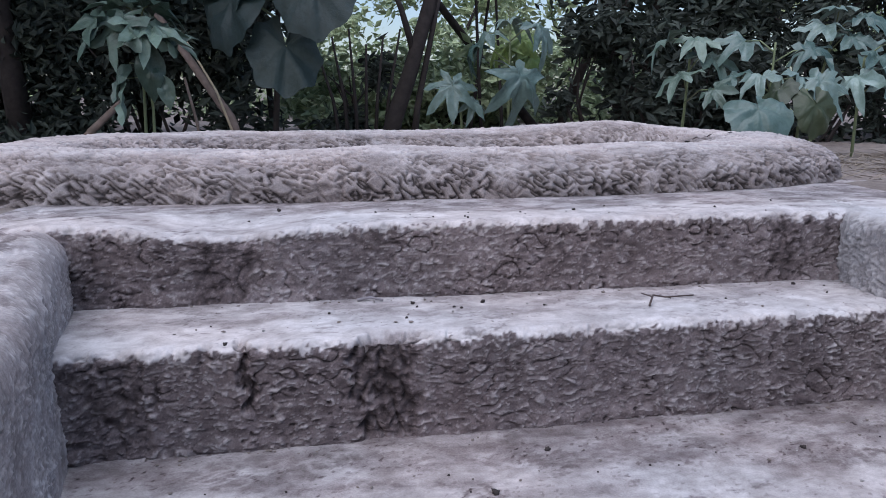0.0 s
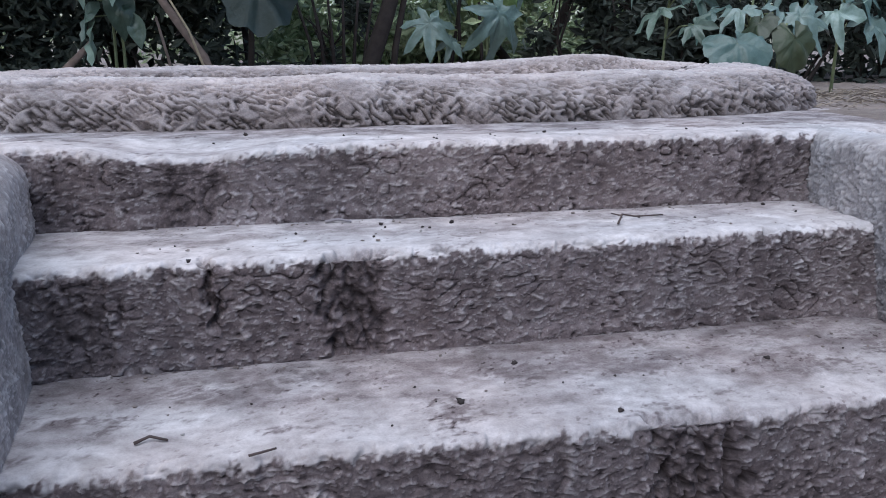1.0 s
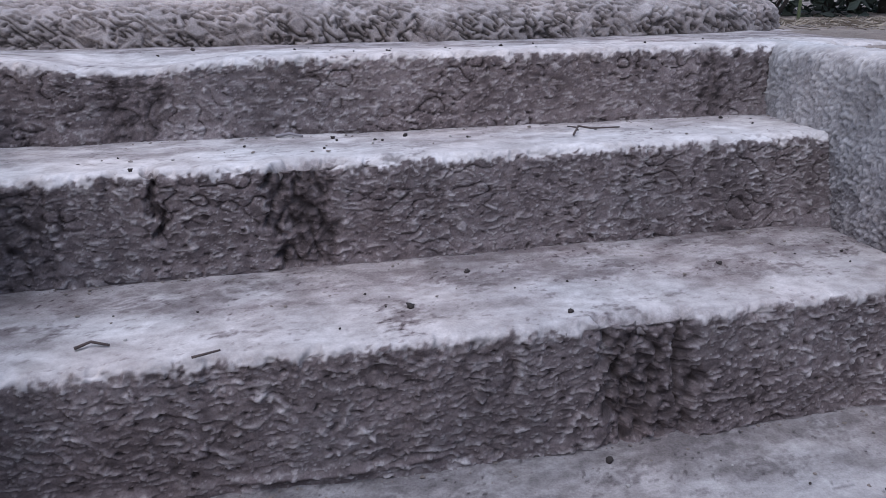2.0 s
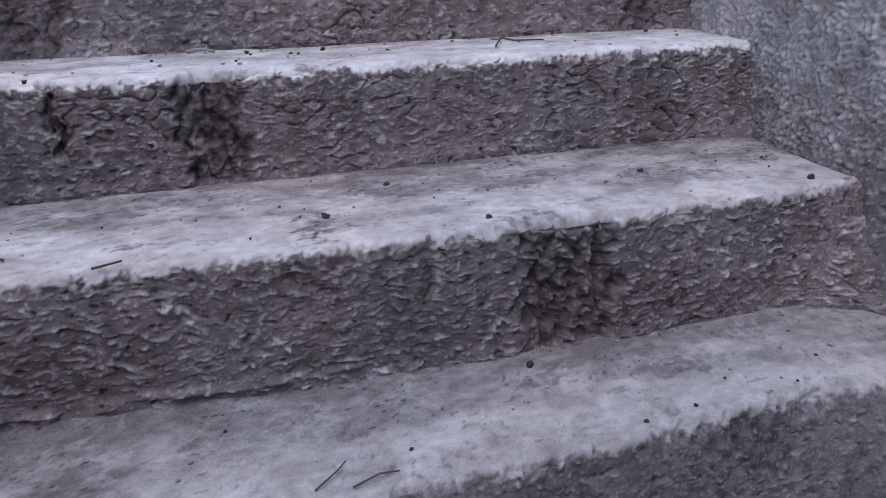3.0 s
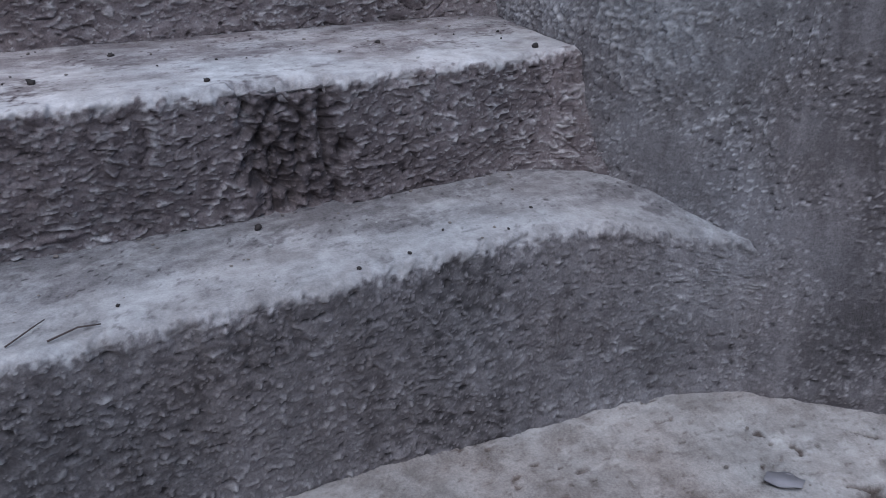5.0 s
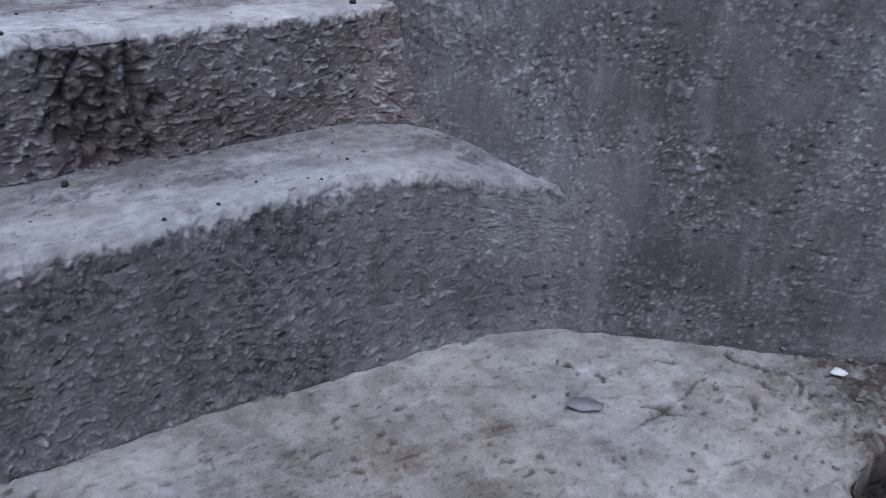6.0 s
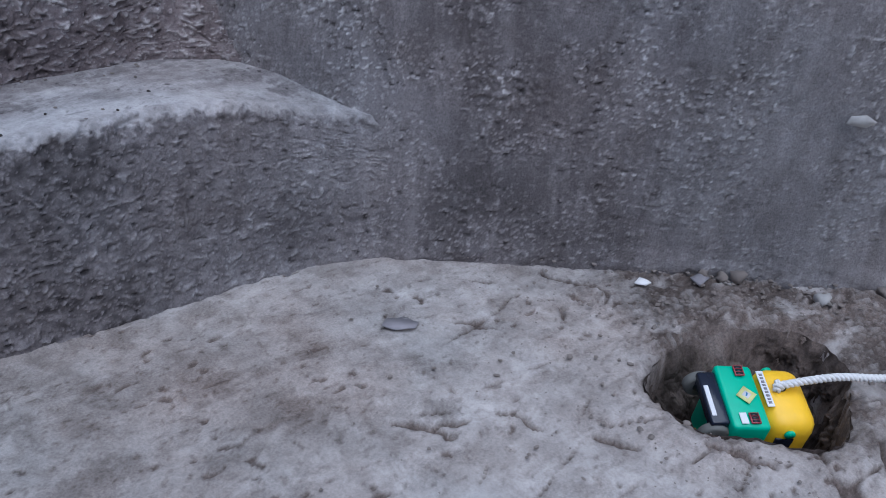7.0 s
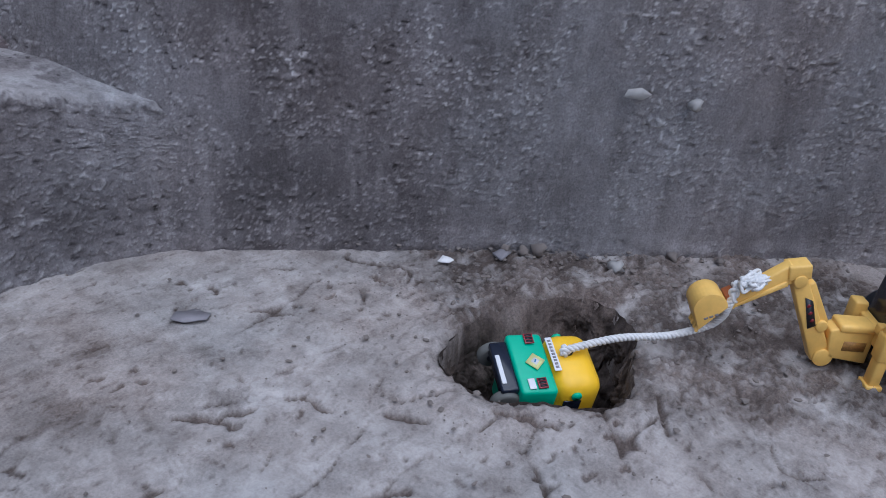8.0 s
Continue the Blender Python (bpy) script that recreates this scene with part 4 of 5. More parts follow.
for lev, fn in enumerate((line_4, line_3, line_2, line_1)):
    for k in range(16):
        x = rng.uniform(-0.25, 0.5)
        clod((x, float(fn(np.array(x))) + rng.uniform(0.02, 0.12), TREADS[lev]), rng.uniform(0.0009, 0.0018), CLOD if rng.random() < 0.75 else PALE, label="tiny crumb of dry mud lying on the tread")
for k in range(24):
    x, y = rng.uniform(0.35, 1.2), rng.uniform(-0.1, 0.4)
    d = float(hole_mask(np.array(x), np.array(y)))
    if d < 0.02 or y > 0.92 - 0.68 * x:
        continue
    clod((x, y, 0.003), rng.uniform(0.001, 0.002), CRUMB, "soil_crumb", "crumb of loose soil on the pit floor", "crumb", "crumbs on the floor", 0.6)


def crumbs(name, label, places, sizes, mat, seed):
    """Loose crumbs of soil, too many to count."""
    g = np.random.RandomState(seed)
    bm = bmesh.new()
    bmesh.ops.create_icosphere(bm, subdivisions=1, radius=1)
    iv = np.array([v.co[:] for v in bm.verts])
    it = np.array([[v.index for v in f.verts] for f in bm.faces])
    bm.free()
    n, k = len(places), len(iv)
    v = iv[None] * g.uniform(0.6, 1.3, (n, k, 1)) * np.array([1, 1, 0.5]) * g.uniform(0.7, 1.4, (n, 1, 3)) * sizes[:, None, None]
    a = g.uniform(0, 6.28, n)
    co, si = np.cos(a)[:, None], np.sin(a)[:, None]
    v = np.stack([v[..., 0] * co - v[..., 1] * si, v[..., 0] * si + v[..., 1] * co, v[..., 2]], -1) + places[:, None, :]
    f = (it[None] + (np.arange(n) * k)[:, None, None]).reshape(-1, 3)
    me = bpy.data.meshes.new(name)
    me.from_pydata(v.reshape(-1, 3).tolist(), [], f.tolist())
    me.materials.append(mat)
    return tagged(new(name, me), label, "crumbs", kind="stuff")


cg = np.random.RandomState(12)
n = 9000
cx, cy = cg.uniform(0.45, 1.3, n), cg.uniform(-0.12, 0.5, n)
wall_y = np.interp(cx, [0.6, 0.735, 0.90, 1.10, 1.30], [0.505, 0.437, 0.335, 0.18, 0.03])
near_hole = np.exp(-((hole_mask(cx, cy) - 0.03) / 0.08) ** 2)
heap = np.exp(-(np.hypot((cx - 1.0) / 1.3, cy - 0.2) / 0.17) ** 2)
near_wall = np.exp(-((wall_y - cy) / 0.03) ** 2) * (cx > 0.85)
keep = (hole_mask(cx, cy) > 0.004) & (cy < wall_y + 0.01) & (cg.rand(n) < 0.014 + 0.07 * near_hole + 0.8 * heap + 0.7 * near_wall)
cx, cy = cx[keep], cy[keep]
size = 0.0008 + 0.0026 * cg.rand(len(cx)) ** 4
crumbs("soil_crumbs", "loose brown soil crumbs round the dug hole", np.stack([cx, cy, 0.002 + 0.004 * cg.rand(len(cx))], 1), size, CRUMB, 13)
for lev, fn in enumerate((line_3, line_2, line_1)):
    m = 140
    cx = cg.uniform(-0.3, 0.52, m)
    near = cg.rand(m) < 0.6
    cy = fn(cx) - np.where(near, 0.004 + 0.02 * cg.rand(m) ** 2, 0.13 * cg.rand(m))
    crumbs("mud_crumbs", "small dry mud crumbs scattered on the tread", np.stack([cx, cy, np.full(m, TREADS[lev] + 0.0008)], 1), 0.0006 + 0.0016 * cg.rand(m) ** 3, CRUMB, 20 + lev)


def twig(pts, r, mat=TWIG, label="short dry twig lying on the mud", name="twig"):
    return tagged(part(name, tube(pts, [r * (1 - 0.5 * i / len(pts)) for i in range(len(pts))], 6), mat), label, "twig")


T0, T1, T2 = TREADS[0] + 0.002, TREADS[1] + 0.002, TREADS[2] + 0.002
twig([(0.235, 0.905, T2), (0.245, 0.93, T2 + 0.006), (0.262, 0.937, T2 + 0.002), (0.30, 0.955, T2)], 0.0013)
twig([(0.245, 0.93, T2 + 0.004), (0.238, 0.955, T2 + 0.002)], 0.001)
twig([(-0.10, 0.93, T2), (-0.085, 0.935, T2 + 0.002), (-0.07, 0.93, T2)], 0.0022, FLAKE)
twig([(0.035, 0.452, T0), (0.05, 0.468, T0 + 0.003), (0.055, 0.482, T0)], 0.0007)
twig([(0.06, 0.452, T0), (0.078, 0.462, T0 + 0.002), (0.092, 0.466, T0)], 0.0008)
twig([(-0.215, 0.595, T1), (-0.205, 0.603, T1 + 0.002), (-0.19, 0.60, T1)], 0.0016)
twig([(-0.12, 0.572, T1), (-0.10, 0.58, T1 + 0.002)], 0.0012)


def scrap(place, outline, mat, name, label, cat, turn=0.0, thick=0.0012, lift=0.0):
    bm = bmesh.new()
    f = bm.faces.new([bm.verts.new((x, y, 0)) for x, y in outline])
    r = bmesh.ops.extrude_face_region(bm, geom=[f])
    bmesh.ops.translate(bm, vec=(0, 0, thick), verts=[g for g in r["geom"] if isinstance(g, bmesh.types.BMVert)])
    bmesh.ops.subdivide_edges(bm, edges=bm.edges[:], cuts=2, use_grid_fill=True)
    for v in bm.verts:
        v.co.z += 0.003 * noise.noise(v.co * 90) + 0.002
    ob = part(name, bm, mat)
    ob.matrix_world = Matrix.Translation(place) @ Euler((lift, 0.0, turn)).to_matrix().to_4x4()
    return tagged(ob, label, cat)


scrap((0.872, 0.312, 0.003), [(-0.009, -0.002), (0.003, -0.006), (0.009, -0.003), (-0.002, 0.005)], PAPER, "paper_scrap", "small torn scrap of white paper on the floor", "paper", -0.5, lift=0.35)
scrap((0.607, 0.362, 0.002), [(-0.017, -0.004), (-0.005, -0.011), (0.014, -0.006), (0.018, 0.004), (0.002, 0.010), (-0.013, 0.006)], FLAKE, "bark_flake", "flat grey flake lying on the mud floor", "flake", -0.5, 0.0008)
scrap((0.93, 0.285, 0.003), [(-0.012, -0.006), (0.010, -0.007), (0.013, 0.004), (-0.006, 0.008)], FLAKE, "bark_flake", "flat grey flake lying on the mud floor", "flake", 0.3, 0.002)
clod((1.014, 0.194, 0.004), 0.008, PALE, "stone", "pale rounded stone at the foot of the wall", "stone", "stones by the wall")
for x, y, r in ((0.955, 0.275, 0.006), (0.972, 0.268, 0.008), (0.942, 0.29, 0.005), (1.09, 0.172, 0.006), (1.13, 0.135, 0.005)):
    clod((x, y, 0.004), r, CRUMB, "stone", "dark clod of earth at the foot of the wall", "stone", "stones by the wall")
clod((0.70, 0.488, 0.020), 0.003, PAPER, "white_chip", "tiny white chip stuck in the mud wall", "chip", "")
clod((1.082, 0.186, 0.178), 0.007, PALE, "pale_chip", "pale stone chip stuck in the mud wall", "chip", "")
scrap((1.033, 0.226, 0.188), [(-0.014, -0.004), (0.006, -0.006), (0.016, 0.0), (0.004, 0.006), (-0.010, 0.004)], PALE, "dry_leaf", "curled dry leaf stuck to the mud wall", "leaf", -0.65, 0.0015, 1.2)

# ---- plants beyond the ridge ----


def leaf_outline(kind, n=7):
    pts = []
    if kind == "palmate":
        for i in range(n):
            a = math.radians(-150 + 300 * i / (n - 1))
            ln = (0.55 + 0.45 * math.cos(a * 0.55))
            w = 0.2
            for da, k in ((-w * 2.0, 0.46), (-w * 1.25, 0.62), (-w * 0.8, 0.82), (0, 1.0), (w * 0.8, 0.80), (w * 1.25, 0.64)):
                pts.append((math.sin(a + da) * ln * k, math.cos(a + da) * ln * k))
        pts.append((0, -0.10))
    elif kind == "broad":
        for i in range(44):
            a = math.radians(-165 + 330 * i / 43)
            ln = (0.62 + 0.38 * math.cos(a * 0.5)) * (1 + 0.05 * math.cos(a * 9))
            pts.append((math.sin(a) * ln * 0.85, math.cos(a) * ln))
        pts.append((0, -0.12))
    else:
        for i in range(9):
            k = i / 8
            pts.append((0.26 * math.sin(math.pi * k ** 0.8), k))
        for i in range(7, 0, -1):
            k = i / 8
            pts.append((-0.26 * math.sin(math.pi * k ** 0.8), k))
    return pts


def leaf(bm, m, kind, size, droop):
    pts = leaf_outline(kind)
    cen = (0, 0.0) if kind != "oblong" else (0, 0.45)
    rings = []
    for k in (1.0, 0.62, 0.25):
        ring = []
        for x, y in pts:
            px, py = cen[0] + (x - cen[0]) * k, cen[1] + (y - cen[1]) * k
            r = math.hypot(px, py)
            z = -droop * r * r * (1 + 0.5 * math.sin(math.atan2(px, py) * 2 + size * 700)) + 0.16 * abs(px) + 0.07 * math.sin(px * 9 + py * 7 + size * 900) + 0.04 * math.sin(py * 17 - px * 13 + size * 400) - 0.03 * math.cos(math.atan2(px, py) * 7.2) * r
            ring.append(bm.verts.new(m @ Vector((px * size, py * size, z * size))))
        rings.append(ring)
    mid = bm.verts.new(m @ Vector((cen[0] * size, cen[1] * size, -droop * cen[1] ** 2 * size)))
    n = len(pts)
    for a, b in zip(rings, rings[1:]):
        for i in range(n):
            bm.faces.new((a[i], a[(i + 1) % n], b[(i + 1) % n], b[i]))
    for i in range(n):
        bm.faces.new((rings[-1][i], rings[-1][(i + 1) % n], mid))


def aim(place, out, tip, roll=0.0):
    """A leaf's pose: it starts at place, points along out, tip tilts it down (radians)."""
    d = Vector((out[0], out[1], 0)).normalized()
    y = (d * math.cos(tip) - Vector((0, 0, 1)) * math.sin(tip)).normalized()
    x = y.cross(Vector((0, 0, 1))).normalized()
    z = x.cross(y)
    return Matrix.Translation(place) @ Matrix((x, y, z)).transposed().to_4x4() @ Matrix.Rotation(roll, 4, "Y")


def placed_plant(name, label, stem, leaves, mat, kind="palmate", stem_r=0.006, droop=0.75, bark=STEM, level=1.0):
    """A plant by its stem's line and its leaves: place of the blade, heading and dip in degrees, roll, size."""
    top = tagged(new(name), label, "plant", "plants beyond the ridge")
    pts = [Vector(p) for p in stem]
    line = [a.lerp(b, k / 6) for a, b in zip(pts, pts[1:]) for k in range(6)] + pts[-1:]
    part("stem", tube(line, [stem_r * (1 - 0.5 * i / len(line)) for i in range(len(line))], 7), bark, top)
    for x, y, z, heading, dip, roll, size in leaves:
        end = Vector((x, y, z))
        start = min(line, key=lambda p: abs(p.z - z + 0.04) + 0.3 * (p - end).length)
        out = Vector((math.sin(radians(heading)), -math.cos(radians(heading)), 0))
        part("petiole", tube([start, start.lerp(end, 0.5) + Vector((0, 0, 0.018)), end], [stem_r * 0.45, stem_r * 0.38, stem_r * 0.3], 5), STEM, top)
        bm = bmesh.new()
        leaf(bm, aim(end, out, radians(dip * level), radians(roll)), kind, size, droop)
        part("leaf", bm, mat, top)
    return top


CASTOR = "pale green castor plant with lobed leaves"
placed_plant("leafy_weed", "broad-leaved weed with a rosette of lobed leaves", [(-0.92, 2.56, GZ - 0.01), (-0.91, 2.54, 0.62), (-0.90, 2.51, 0.85)],
             [(-0.97, 2.46, 0.87, -70, 18, -20, 0.15), (-0.99, 2.43, 0.84, -60, 40, 10, 0.12), (-0.84, 2.44, 0.83, 75, 12, 15, 0.14), (-0.92, 2.42, 0.84, -25, 55, 0, 0.13), (-0.86, 2.48, 0.90, 95, 15, -10, 0.13), (-0.94, 2.5, 0.90, -110, 0, 12, 0.12), (-0.87, 2.42, 0.83, 40, 40, -10, 0.11), (-0.80, 2.47, 0.81, 80, 20, 20, 0.10)], LEAF_WEED, droop=0.3)
placed_plant("leafy_weed", "weed with long pointed hanging leaves", [(-0.89, 2.55, GZ - 0.01), (-0.885, 2.54, 0.6), (-0.88, 2.5, 0.79)],
             [(-0.855, 2.45, 0.79, 15, 80, 5, 0.165), (-0.915, 2.45, 0.735, -60, 55, -25, 0.125), (-0.925, 2.44, 0.69, -40, 72, 20, 0.14), (-0.82, 2.46, 0.70, 40, 75, 30, 0.10)], LEAF_WEED, "oblong", droop=0.2)
placed_plant("broadleaf_shrub", "tall shrub with very large dark drooping leaves", [(-0.60, 2.95, GZ - 0.01), (-0.58, 2.93, 0.7), (-0.56, 2.9, 1.0), (-0.55, 2.9, 1.15)],
             [(-0.68, 2.74, 0.95, -20, 62, 8, 0.17), (-0.51, 2.74, 0.80, 10, 68, -10, 0.16), (-0.40, 2.68, 0.985, 15, 55, 6, 0.17), (-0.60, 2.8, 1.05, -30, 30, 10, 0.17), (-0.74, 2.85, 1.05, -70, 30, -20, 0.16)], LEAF_BIG, "broad", 0.012, 0.35, BARK)
placed_plant("castor_plant", "blue-green castor seedling with one broad lobed leaf", [(0.07, 2.78, GZ - 0.01), (0.06, 2.76, 0.58), (0.04, 2.73, 0.66)],
             [(0.03, 2.69, 0.675, 5, 62, 0, 0.115), (0.10, 2.74, 0.62, 60, 40, 20, 0.07)], LEAF_PALE)
placed_plant("castor_plant", "castor plant with yellow-green upper leaves", [(0.24, 2.98, GZ - 0.01), (0.25, 2.97, 0.65), (0.26, 2.95, 0.85)],
             [(0.27, 2.90, 0.83, 20, 60, 0, 0.12), (0.30, 2.92, 0.78, 60, 50, 15, 0.09), (0.20, 2.90, 0.80, -50, 45, 0, 0.09)], LEAF_LIME)
placed_plant("castor_plant", CASTOR, [(0.22, 2.80, GZ - 0.01), (0.22, 2.78, 0.65), (0.22, 2.77, 0.85)],
             [(0.245, 2.66, 0.70, 30, 66, -5, 0.155), (0.15, 2.76, 0.84, -50, 30, 0, 0.09), (0.31, 2.75, 0.86, 60, 40, 0, 0.11), (0.22, 2.8, 0.89, 150, 0, 0, 0.09), (0.10, 2.80, 0.80, -70, 50, 10, 0.09)], LEAF_PALE)
placed_plant("castor_plant", "tall castor plant with pale curled lobed leaves", [(0.99, 2.54, GZ - 0.01), (0.995, 2.54, 0.62), (1.006, 2.55, 0.80)],
             [(0.94, 2.47, 0.70, -25, 50, 10, 0.09), (1.05, 2.47, 0.695, 35, 50, -15, 0.09), (1.12, 2.55, 0.775, 70, 30, 20, 0.12), (1.10, 2.44, 0.68, 40, 70, 25, 0.12), (0.95, 2.65, 0.81, -60, 20, -25, 0.11), (0.89, 2.58, 0.70, -70, 60, 10, 0.10)], LEAF_PALE, droop=0.45, level=0.5)
placed_plant("castor_plant", CASTOR, [(0.79, 2.76, GZ - 0.01), (0.80, 2.75, 0.62), (0.805, 2.73, 0.82)],
             [(0.80, 2.66, 0.815, 5, 45, 0, 0.09), (0.72, 2.70, 0.82, -70, 40, 20, 0.11), (0.845, 2.68, 0.765, 30, 35, 0, 0.11), (0.745, 2.62, 0.705, -50, 40, 10, 0.10), (0.80, 2.46, 0.66, 0, 60, 40, 0.075)], LEAF_WEED, droop=0.45, level=0.5)
placed_plant("castor_plant", CASTOR, [(1.33, 3.0, GZ - 0.01), (1.34, 2.97, 0.7), (1.36, 2.93, 0.88)],
             [(1.29, 2.85, 0.875, -60, 25, -15, 0.11), (1.42, 2.86, 0.90, 55, 20, 15, 0.11), (1.37, 2.82, 0.835, 10, 45, 0, 0.11), (1.34, 2.86, 0.93, -150, 0, 0, 0.10), (1.25, 2.86, 0.80, -70, 50, 0, 0.10)], LEAF_PALE, droop=0.45, level=0.5)
placed_plant("castor_plant", "castor plant with a broad yellow-green leaf", [(1.34, 2.7, GZ - 0.01), (1.335, 2.68, 0.62), (1.33, 2.65, 0.76)],
             [(1.33, 2.58, 0.76, 15, 50, -10, 0.12), (1.255, 2.53, 0.70, -30, 55, 20, 0.11), (1.36, 2.55, 0.67, 40, 65, 10, 0.11), (1.42, 2.62, 0.80, 70, 30, 0, 0.12)], LEAF_PALE, droop=0.45, level=0.5)
placed_plant("low_plant", "low plant with one large blue-green leaf beside the ridge", [(0.87, 2.32, GZ - 0.01), (0.87, 2.30, 0.52), (0.86, 2.27, 0.60)],
             [(0.85, 2.24, 0.605, 0, 40, 0, 0.12)], LEAF_PALE, "broad", droop=0.55)
placed_plant("low_plant", "low plant with a rounded dark green leaf", [(1.03, 2.42, GZ - 0.01), (1.03, 2.40, 0.55), (1.03, 2.36, 0.66)],
             [(1.03, 2.30, 0.615, 10, 70, 0, 0.085), (0.95, 2.36, 0.66, -50, 45, 10, 0.07)], LEAF_SHADE, "broad", droop=0.4)


def stick(pts, r, label, mat=POLE, name="stick"):
    return tagged(part(name, tube(pts, r, 9), mat), label, "stick")


stick([(-0.65, 2.72, GZ - 0.02), (-0.70, 2.74, 0.57), (-0.78, 2.78, 0.67), (-0.87, 2.83, 0.785), (-1.03, 2.93, 0.98)], [0.017, 0.015, 0.014, 0.013, 0.011], "weathered branch leaning among the plants")
stick([(-0.645, 2.68, GZ - 0.02), (-0.73, 2.69, 0.655), (-0.82, 2.7, 0.81)], [0.0045, 0.004, 0.003], "thin pale stick leaning against a branch", STRAW)
stick([(-0.78, 2.68, GZ - 0.02), (-0.80, 2.70, 0.55), (-0.84, 2.72, 0.70)], [0.006, 0.005, 0.004], "thin pale stick leaning against a branch", POLE)
stick([(-1.30, 2.85, GZ - 0.02), (-1.22, 2.87, 0.52), (-1.12, 2.9, 0.62)], [0.016, 0.014, 0.011], "weathered branch leaning among the plants", POLE)


def shrub(name, label, base, width, depth, height, count, size, mat, seed, trunks=3, low=0.0, cat="shrub", mat_t=BARK, trunk_r=0.03):
    """Tapered stems and a crown of many small leaves in loose clumps."""
    g = np.random.RandomState(seed)
    top = new(name)
    tagged(top, label, cat, "shrubs behind the plants")
    b = np.array(base)
    for i in range(trunks):
        e = b + np.array([g.uniform(-0.4, 0.4) * width, g.uniform(-0.3, 0.3) * depth, height * g.uniform(0.7, 0.95)])
        s0 = b + np.array([g.uniform(-0.15, 0.15) * width, g.uniform(-0.1, 0.1) * depth, -0.03])
        mid = (s0 + e) / 2 + g.uniform(-0.08, 0.08, 3)
        part("trunk", tube([s0, (s0 * 2 + mid) / 3, mid, (mid + e) / 2, e], [trunk_r, trunk_r * 0.9, trunk_r * 0.7, trunk_r * 0.5, trunk_r * 0.2], 7), mat_t, top)
    clumps = max(6, count // 130)
    cc = b + np.stack([g.uniform(-0.5, 0.5, clumps) * width, g.uniform(-0.5, 0.5, clumps) * depth, height * (low + (1 - low) * g.uniform(0.03, 1.0, clumps))], 1)
    which = g.randint(0, clumps, count)
    p = cc[which] + g.normal(0, 1, (count, 3)) * np.array([width, depth, height * (1 - low)]) * 0.09
    p[:, 2] = np.maximum(p[:, 2], b[2] + 0.01)
    d = g.normal(0, 1, (count, 3))
    d[:, 2] = d[:, 2] * 0.6 - 0.3
    d /= np.linalg.norm(d, axis=1, keepdims=True)
    w = np.cross(d, g.normal(0, 1, (count, 3)))
    w /= np.linalg.norm(w, axis=1, keepdims=True)
    n = np.cross(d, w)
    ln = size * g.uniform(0.6, 1.3, (count, 1))
    quad = [p, p + d * ln * 0.45 + w * ln * 0.2 + n * ln * 0.05, p + d * ln - n * ln * 0.08, p + d * ln * 0.45 - w * ln * 0.2 + n * ln * 0.05]
    v = np.stack(quad, 1).reshape(-1, 3)
    f = np.arange(count * 4).reshape(-1, 4)
    tri = np.concatenate([f[:, [0, 1, 2]], f[:, [0, 2, 3]]])
    me = bpy.data.meshes.new("crown")
    me.from_pydata(v.tolist(), [], tri.tolist())
    me.materials.append(mat)
    ob = new("crown", me)
    ob.parent = top
    return top


DK = "dense dark shrub with small leaves"
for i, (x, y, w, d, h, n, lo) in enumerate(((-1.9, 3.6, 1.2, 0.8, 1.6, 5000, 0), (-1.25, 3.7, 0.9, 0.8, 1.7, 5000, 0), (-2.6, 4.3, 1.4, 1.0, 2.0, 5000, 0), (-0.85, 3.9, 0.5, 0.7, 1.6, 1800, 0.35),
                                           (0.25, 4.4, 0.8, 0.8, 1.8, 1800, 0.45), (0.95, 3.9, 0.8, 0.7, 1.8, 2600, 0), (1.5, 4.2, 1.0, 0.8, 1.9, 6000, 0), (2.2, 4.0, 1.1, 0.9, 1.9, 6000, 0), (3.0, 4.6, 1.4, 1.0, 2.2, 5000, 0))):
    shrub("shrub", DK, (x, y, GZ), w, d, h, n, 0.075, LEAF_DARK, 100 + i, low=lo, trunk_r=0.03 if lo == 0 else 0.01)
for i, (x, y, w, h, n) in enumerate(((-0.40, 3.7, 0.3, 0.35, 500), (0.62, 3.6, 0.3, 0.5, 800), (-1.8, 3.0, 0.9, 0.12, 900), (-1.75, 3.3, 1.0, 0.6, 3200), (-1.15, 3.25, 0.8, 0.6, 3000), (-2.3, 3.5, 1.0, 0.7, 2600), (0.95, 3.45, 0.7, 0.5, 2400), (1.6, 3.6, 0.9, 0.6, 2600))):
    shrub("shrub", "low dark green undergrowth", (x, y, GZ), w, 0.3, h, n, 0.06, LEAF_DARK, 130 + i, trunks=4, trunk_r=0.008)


def young_tree(pts, r, label):
    top = new("tree")
    tagged(top, label, "tree")
    part("trunk", tube(pts, r, 10), BARK, top)
    return top


tree = young_tree([(-0.22, 3.2, GZ - 0.05), (-0.19, 3.2, 0.55), (-0.13, 3.22, 0.72), (-0.09, 3.25, 0.86), (-0.02, 3.3, 1.1), (0.1, 3.4, 1.6)], [0.038, 0.034, 0.03, 0.028, 0.025, 0.02], "young tree with a dark leaning trunk")
part("limb", tube([(-0.11, 3.23, 0.80), (-0.16, 3.25, 0.97), (-0.3, 3.3, 1.3)], [0.014, 0.011, 0.007], 8), BARK, tree)
stick([(-0.12, 3.25, GZ - 0.02), (-0.1, 3.25, 0.6), (-0.05, 3.28, 0.85), (0.0, 3.3, 1.1)], [0.014, 0.013, 0.011, 0.01], "thin dark stem beside the young tree", BARK)
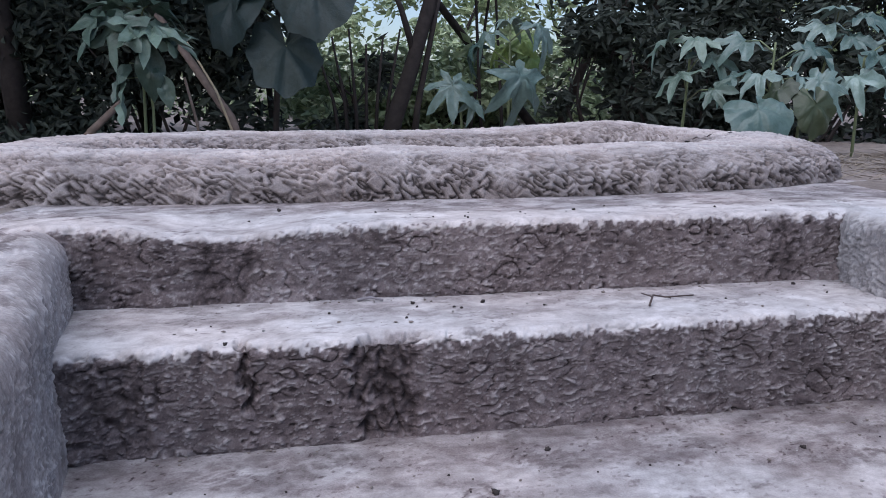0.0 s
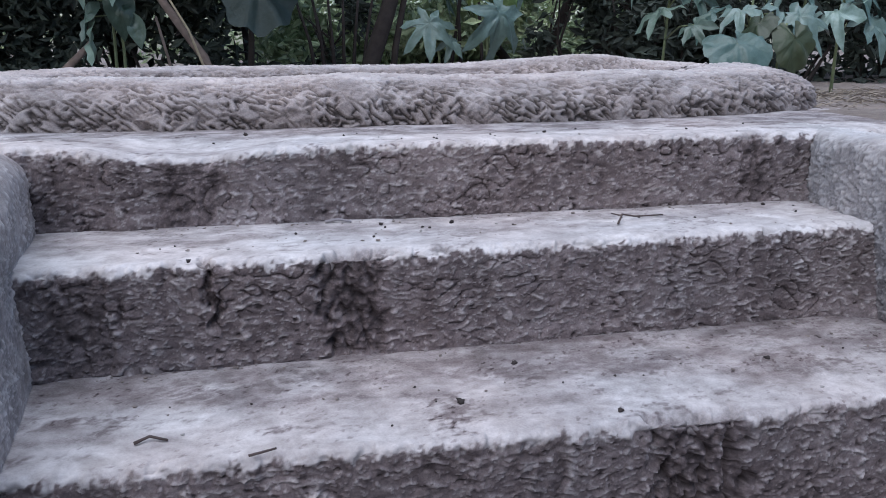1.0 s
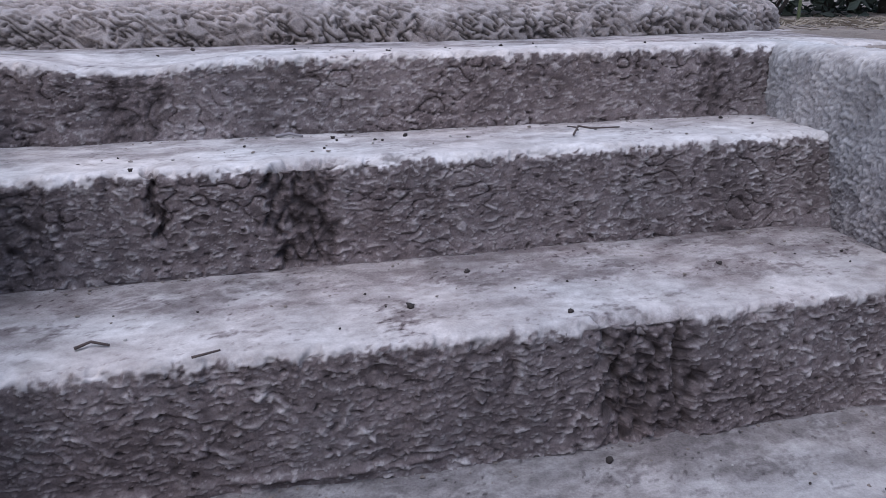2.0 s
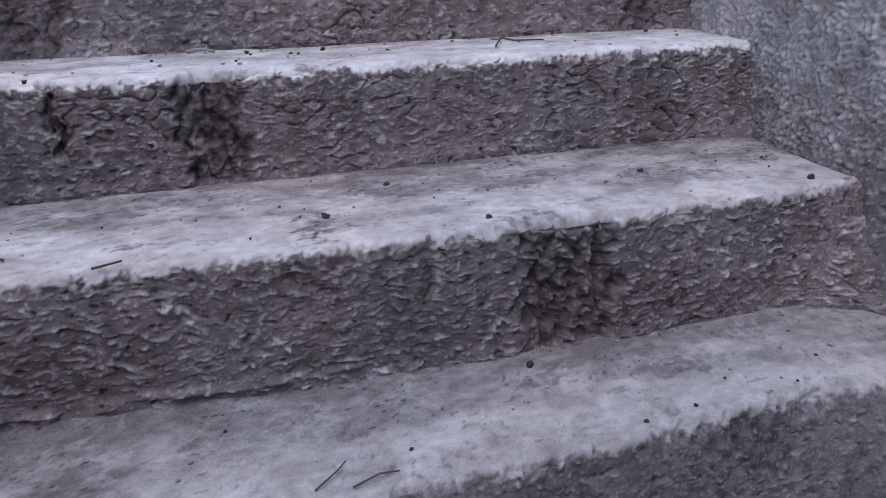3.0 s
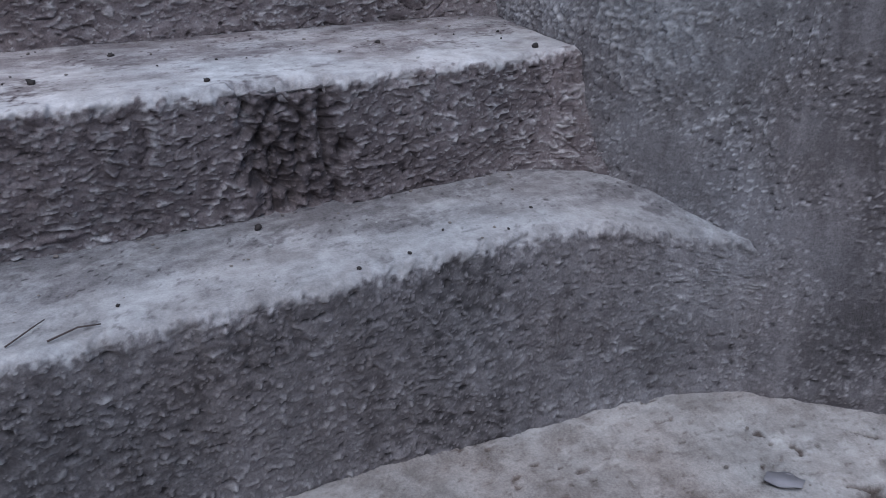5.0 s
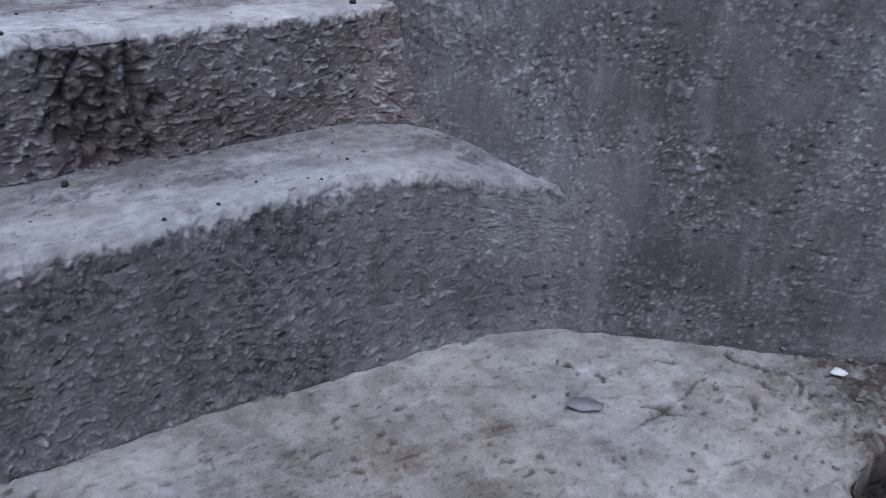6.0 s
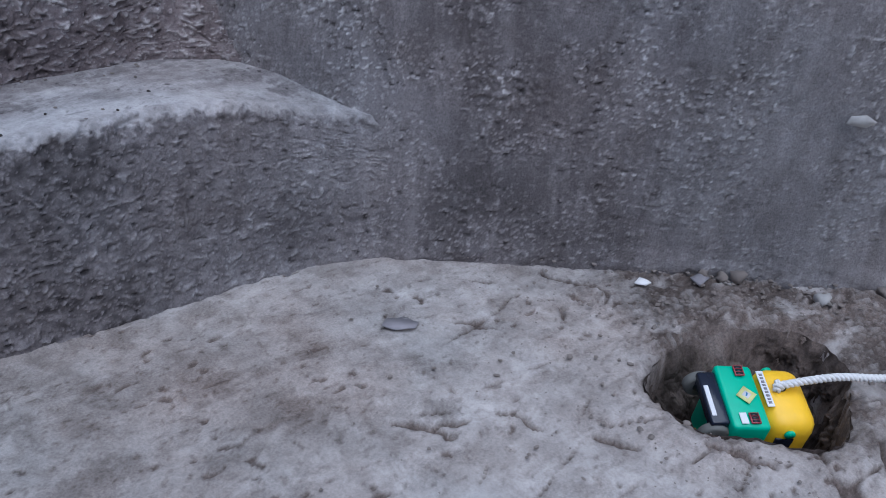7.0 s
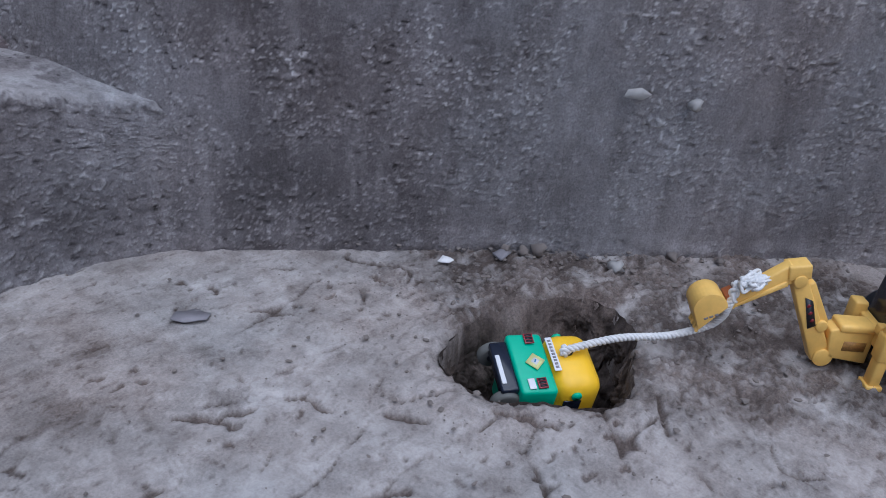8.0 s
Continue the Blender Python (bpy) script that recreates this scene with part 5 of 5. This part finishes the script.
for k in range(7):
    x = -0.42 + 0.035 * k
    stick([(x, 3.4, GZ - 0.02), (x + 0.01 * (k - 3), 3.42, 0.62), (x + 0.035 * (k - 3), 3.45, 0.85 + 0.03 * (k % 3))], [0.009, 0.007, 0.004], "thin dark cane growing in a clump", BARK, "cane")
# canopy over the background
shrub("tree", "added spreading tree with a dark leafy crown that shades the plants", (0.4, 5.2, GZ), 4.5, 1.6, 3.2, 6500, 0.10, LEAF_DARK, 150, trunks=2, low=0.33, cat="tree", trunk_r=0.03)
# crowns added overhead to keep the left-hand plants in shade
shrub("tree", "added spreading tree with a dark leafy crown that shades the plants", (-2.2, 4.0, GZ), 3.4, 1.8, 2.6, 9000, 0.10, LEAF_DARK, 151, trunks=3, low=0.3, cat="tree", trunk_r=0.06)
shrub("tree", "added spreading tree with a dark leafy crown that shades the plants", (-2.5, 3.5, GZ), 2.6, 2.4, 2.9, 9000, 0.2, LEAF_DARK, 152, trunks=2, low=0.5, cat="tree", trunk_r=0.06)
shrub("tree", "added spreading tree with a dark leafy crown that shades the plants", (-1.7, 3.1, GZ), 2.2, 1.6, 2.4, 9000, 0.2, LEAF_DARK, 153, trunks=2, low=0.55, cat="tree", trunk_r=0.05)
# pale growth in the open field behind, and the far tree line
for i, (x, y, w, h) in enumerate(((-1.2, 8.0, 2.2, 0.7), (0.6, 8.5, 2.4, 0.8), (2.6, 9.0, 2.4, 0.8), (-3.4, 9.0, 2.4, 0.9), (-0.3, 6.4, 1.2, 0.35), (0.9, 6.6, 1.2, 0.4), (-0.5, 4.9, 0.9, 0.4), (0.2, 5.2, 0.9, 0.45), (-0.05, 5.0, 0.8, 0.3))):
    shrub("bush", "pale green bush in the open field", (x, y, GZ), w, 1.0, h, 2600, 0.09, LEAF_FIELD, 160 + i, trunks=5, trunk_r=0.012)
for i in range(9):
    shrub("tree", "far tree beyond the field", (-26 + i * 6.5, 34 + (i % 3) * 4, GZ), 6.5, 4, 5.5 + (i * 7 % 4), 1800, 0.5, LEAF_FIELD, 180 + i, trunks=2, low=0.15, cat="tree", trunk_r=0.15)


def straw_litter(seed, n, x0, x1, y0, y1):
    g = random.Random(seed)
    bm = bmesh.new()
    for _ in range(n):
        x, y, a, ln = g.uniform(x0, x1), g.uniform(y0, y1), g.uniform(0, 3.14), g.uniform(0.02, 0.07)
        z = RIM - 0.012 - 0.045 * max(0.0, min(1.0, (y - 1.7) / 1.7)) + g.uniform(0, 0.014)
        d, w = Vector((math.cos(a), math.sin(a), g.uniform(-0.1, 0.2))) * ln, Vector((-math.sin(a), math.cos(a), 0.6)) * 0.0010
        p = Vector((x, y, z))
        vs = [bm.verts.new(q) for q in (p - w, p + d * 0.5 - w * 0.8 + Vector((0, 0, 0.004)), p + d, p + d * 0.5 + w * 0.8 + Vector((0, 0, 0.004)), p + w)]
        bm.faces.new(vs)
    return tagged(part("straw_litter", bm, LITTER), "dry straw and grass litter on the earth", "straw", kind="stuff")


straw_litter(3, 1800, 0.72, 1.7, 1.45, 2.5)
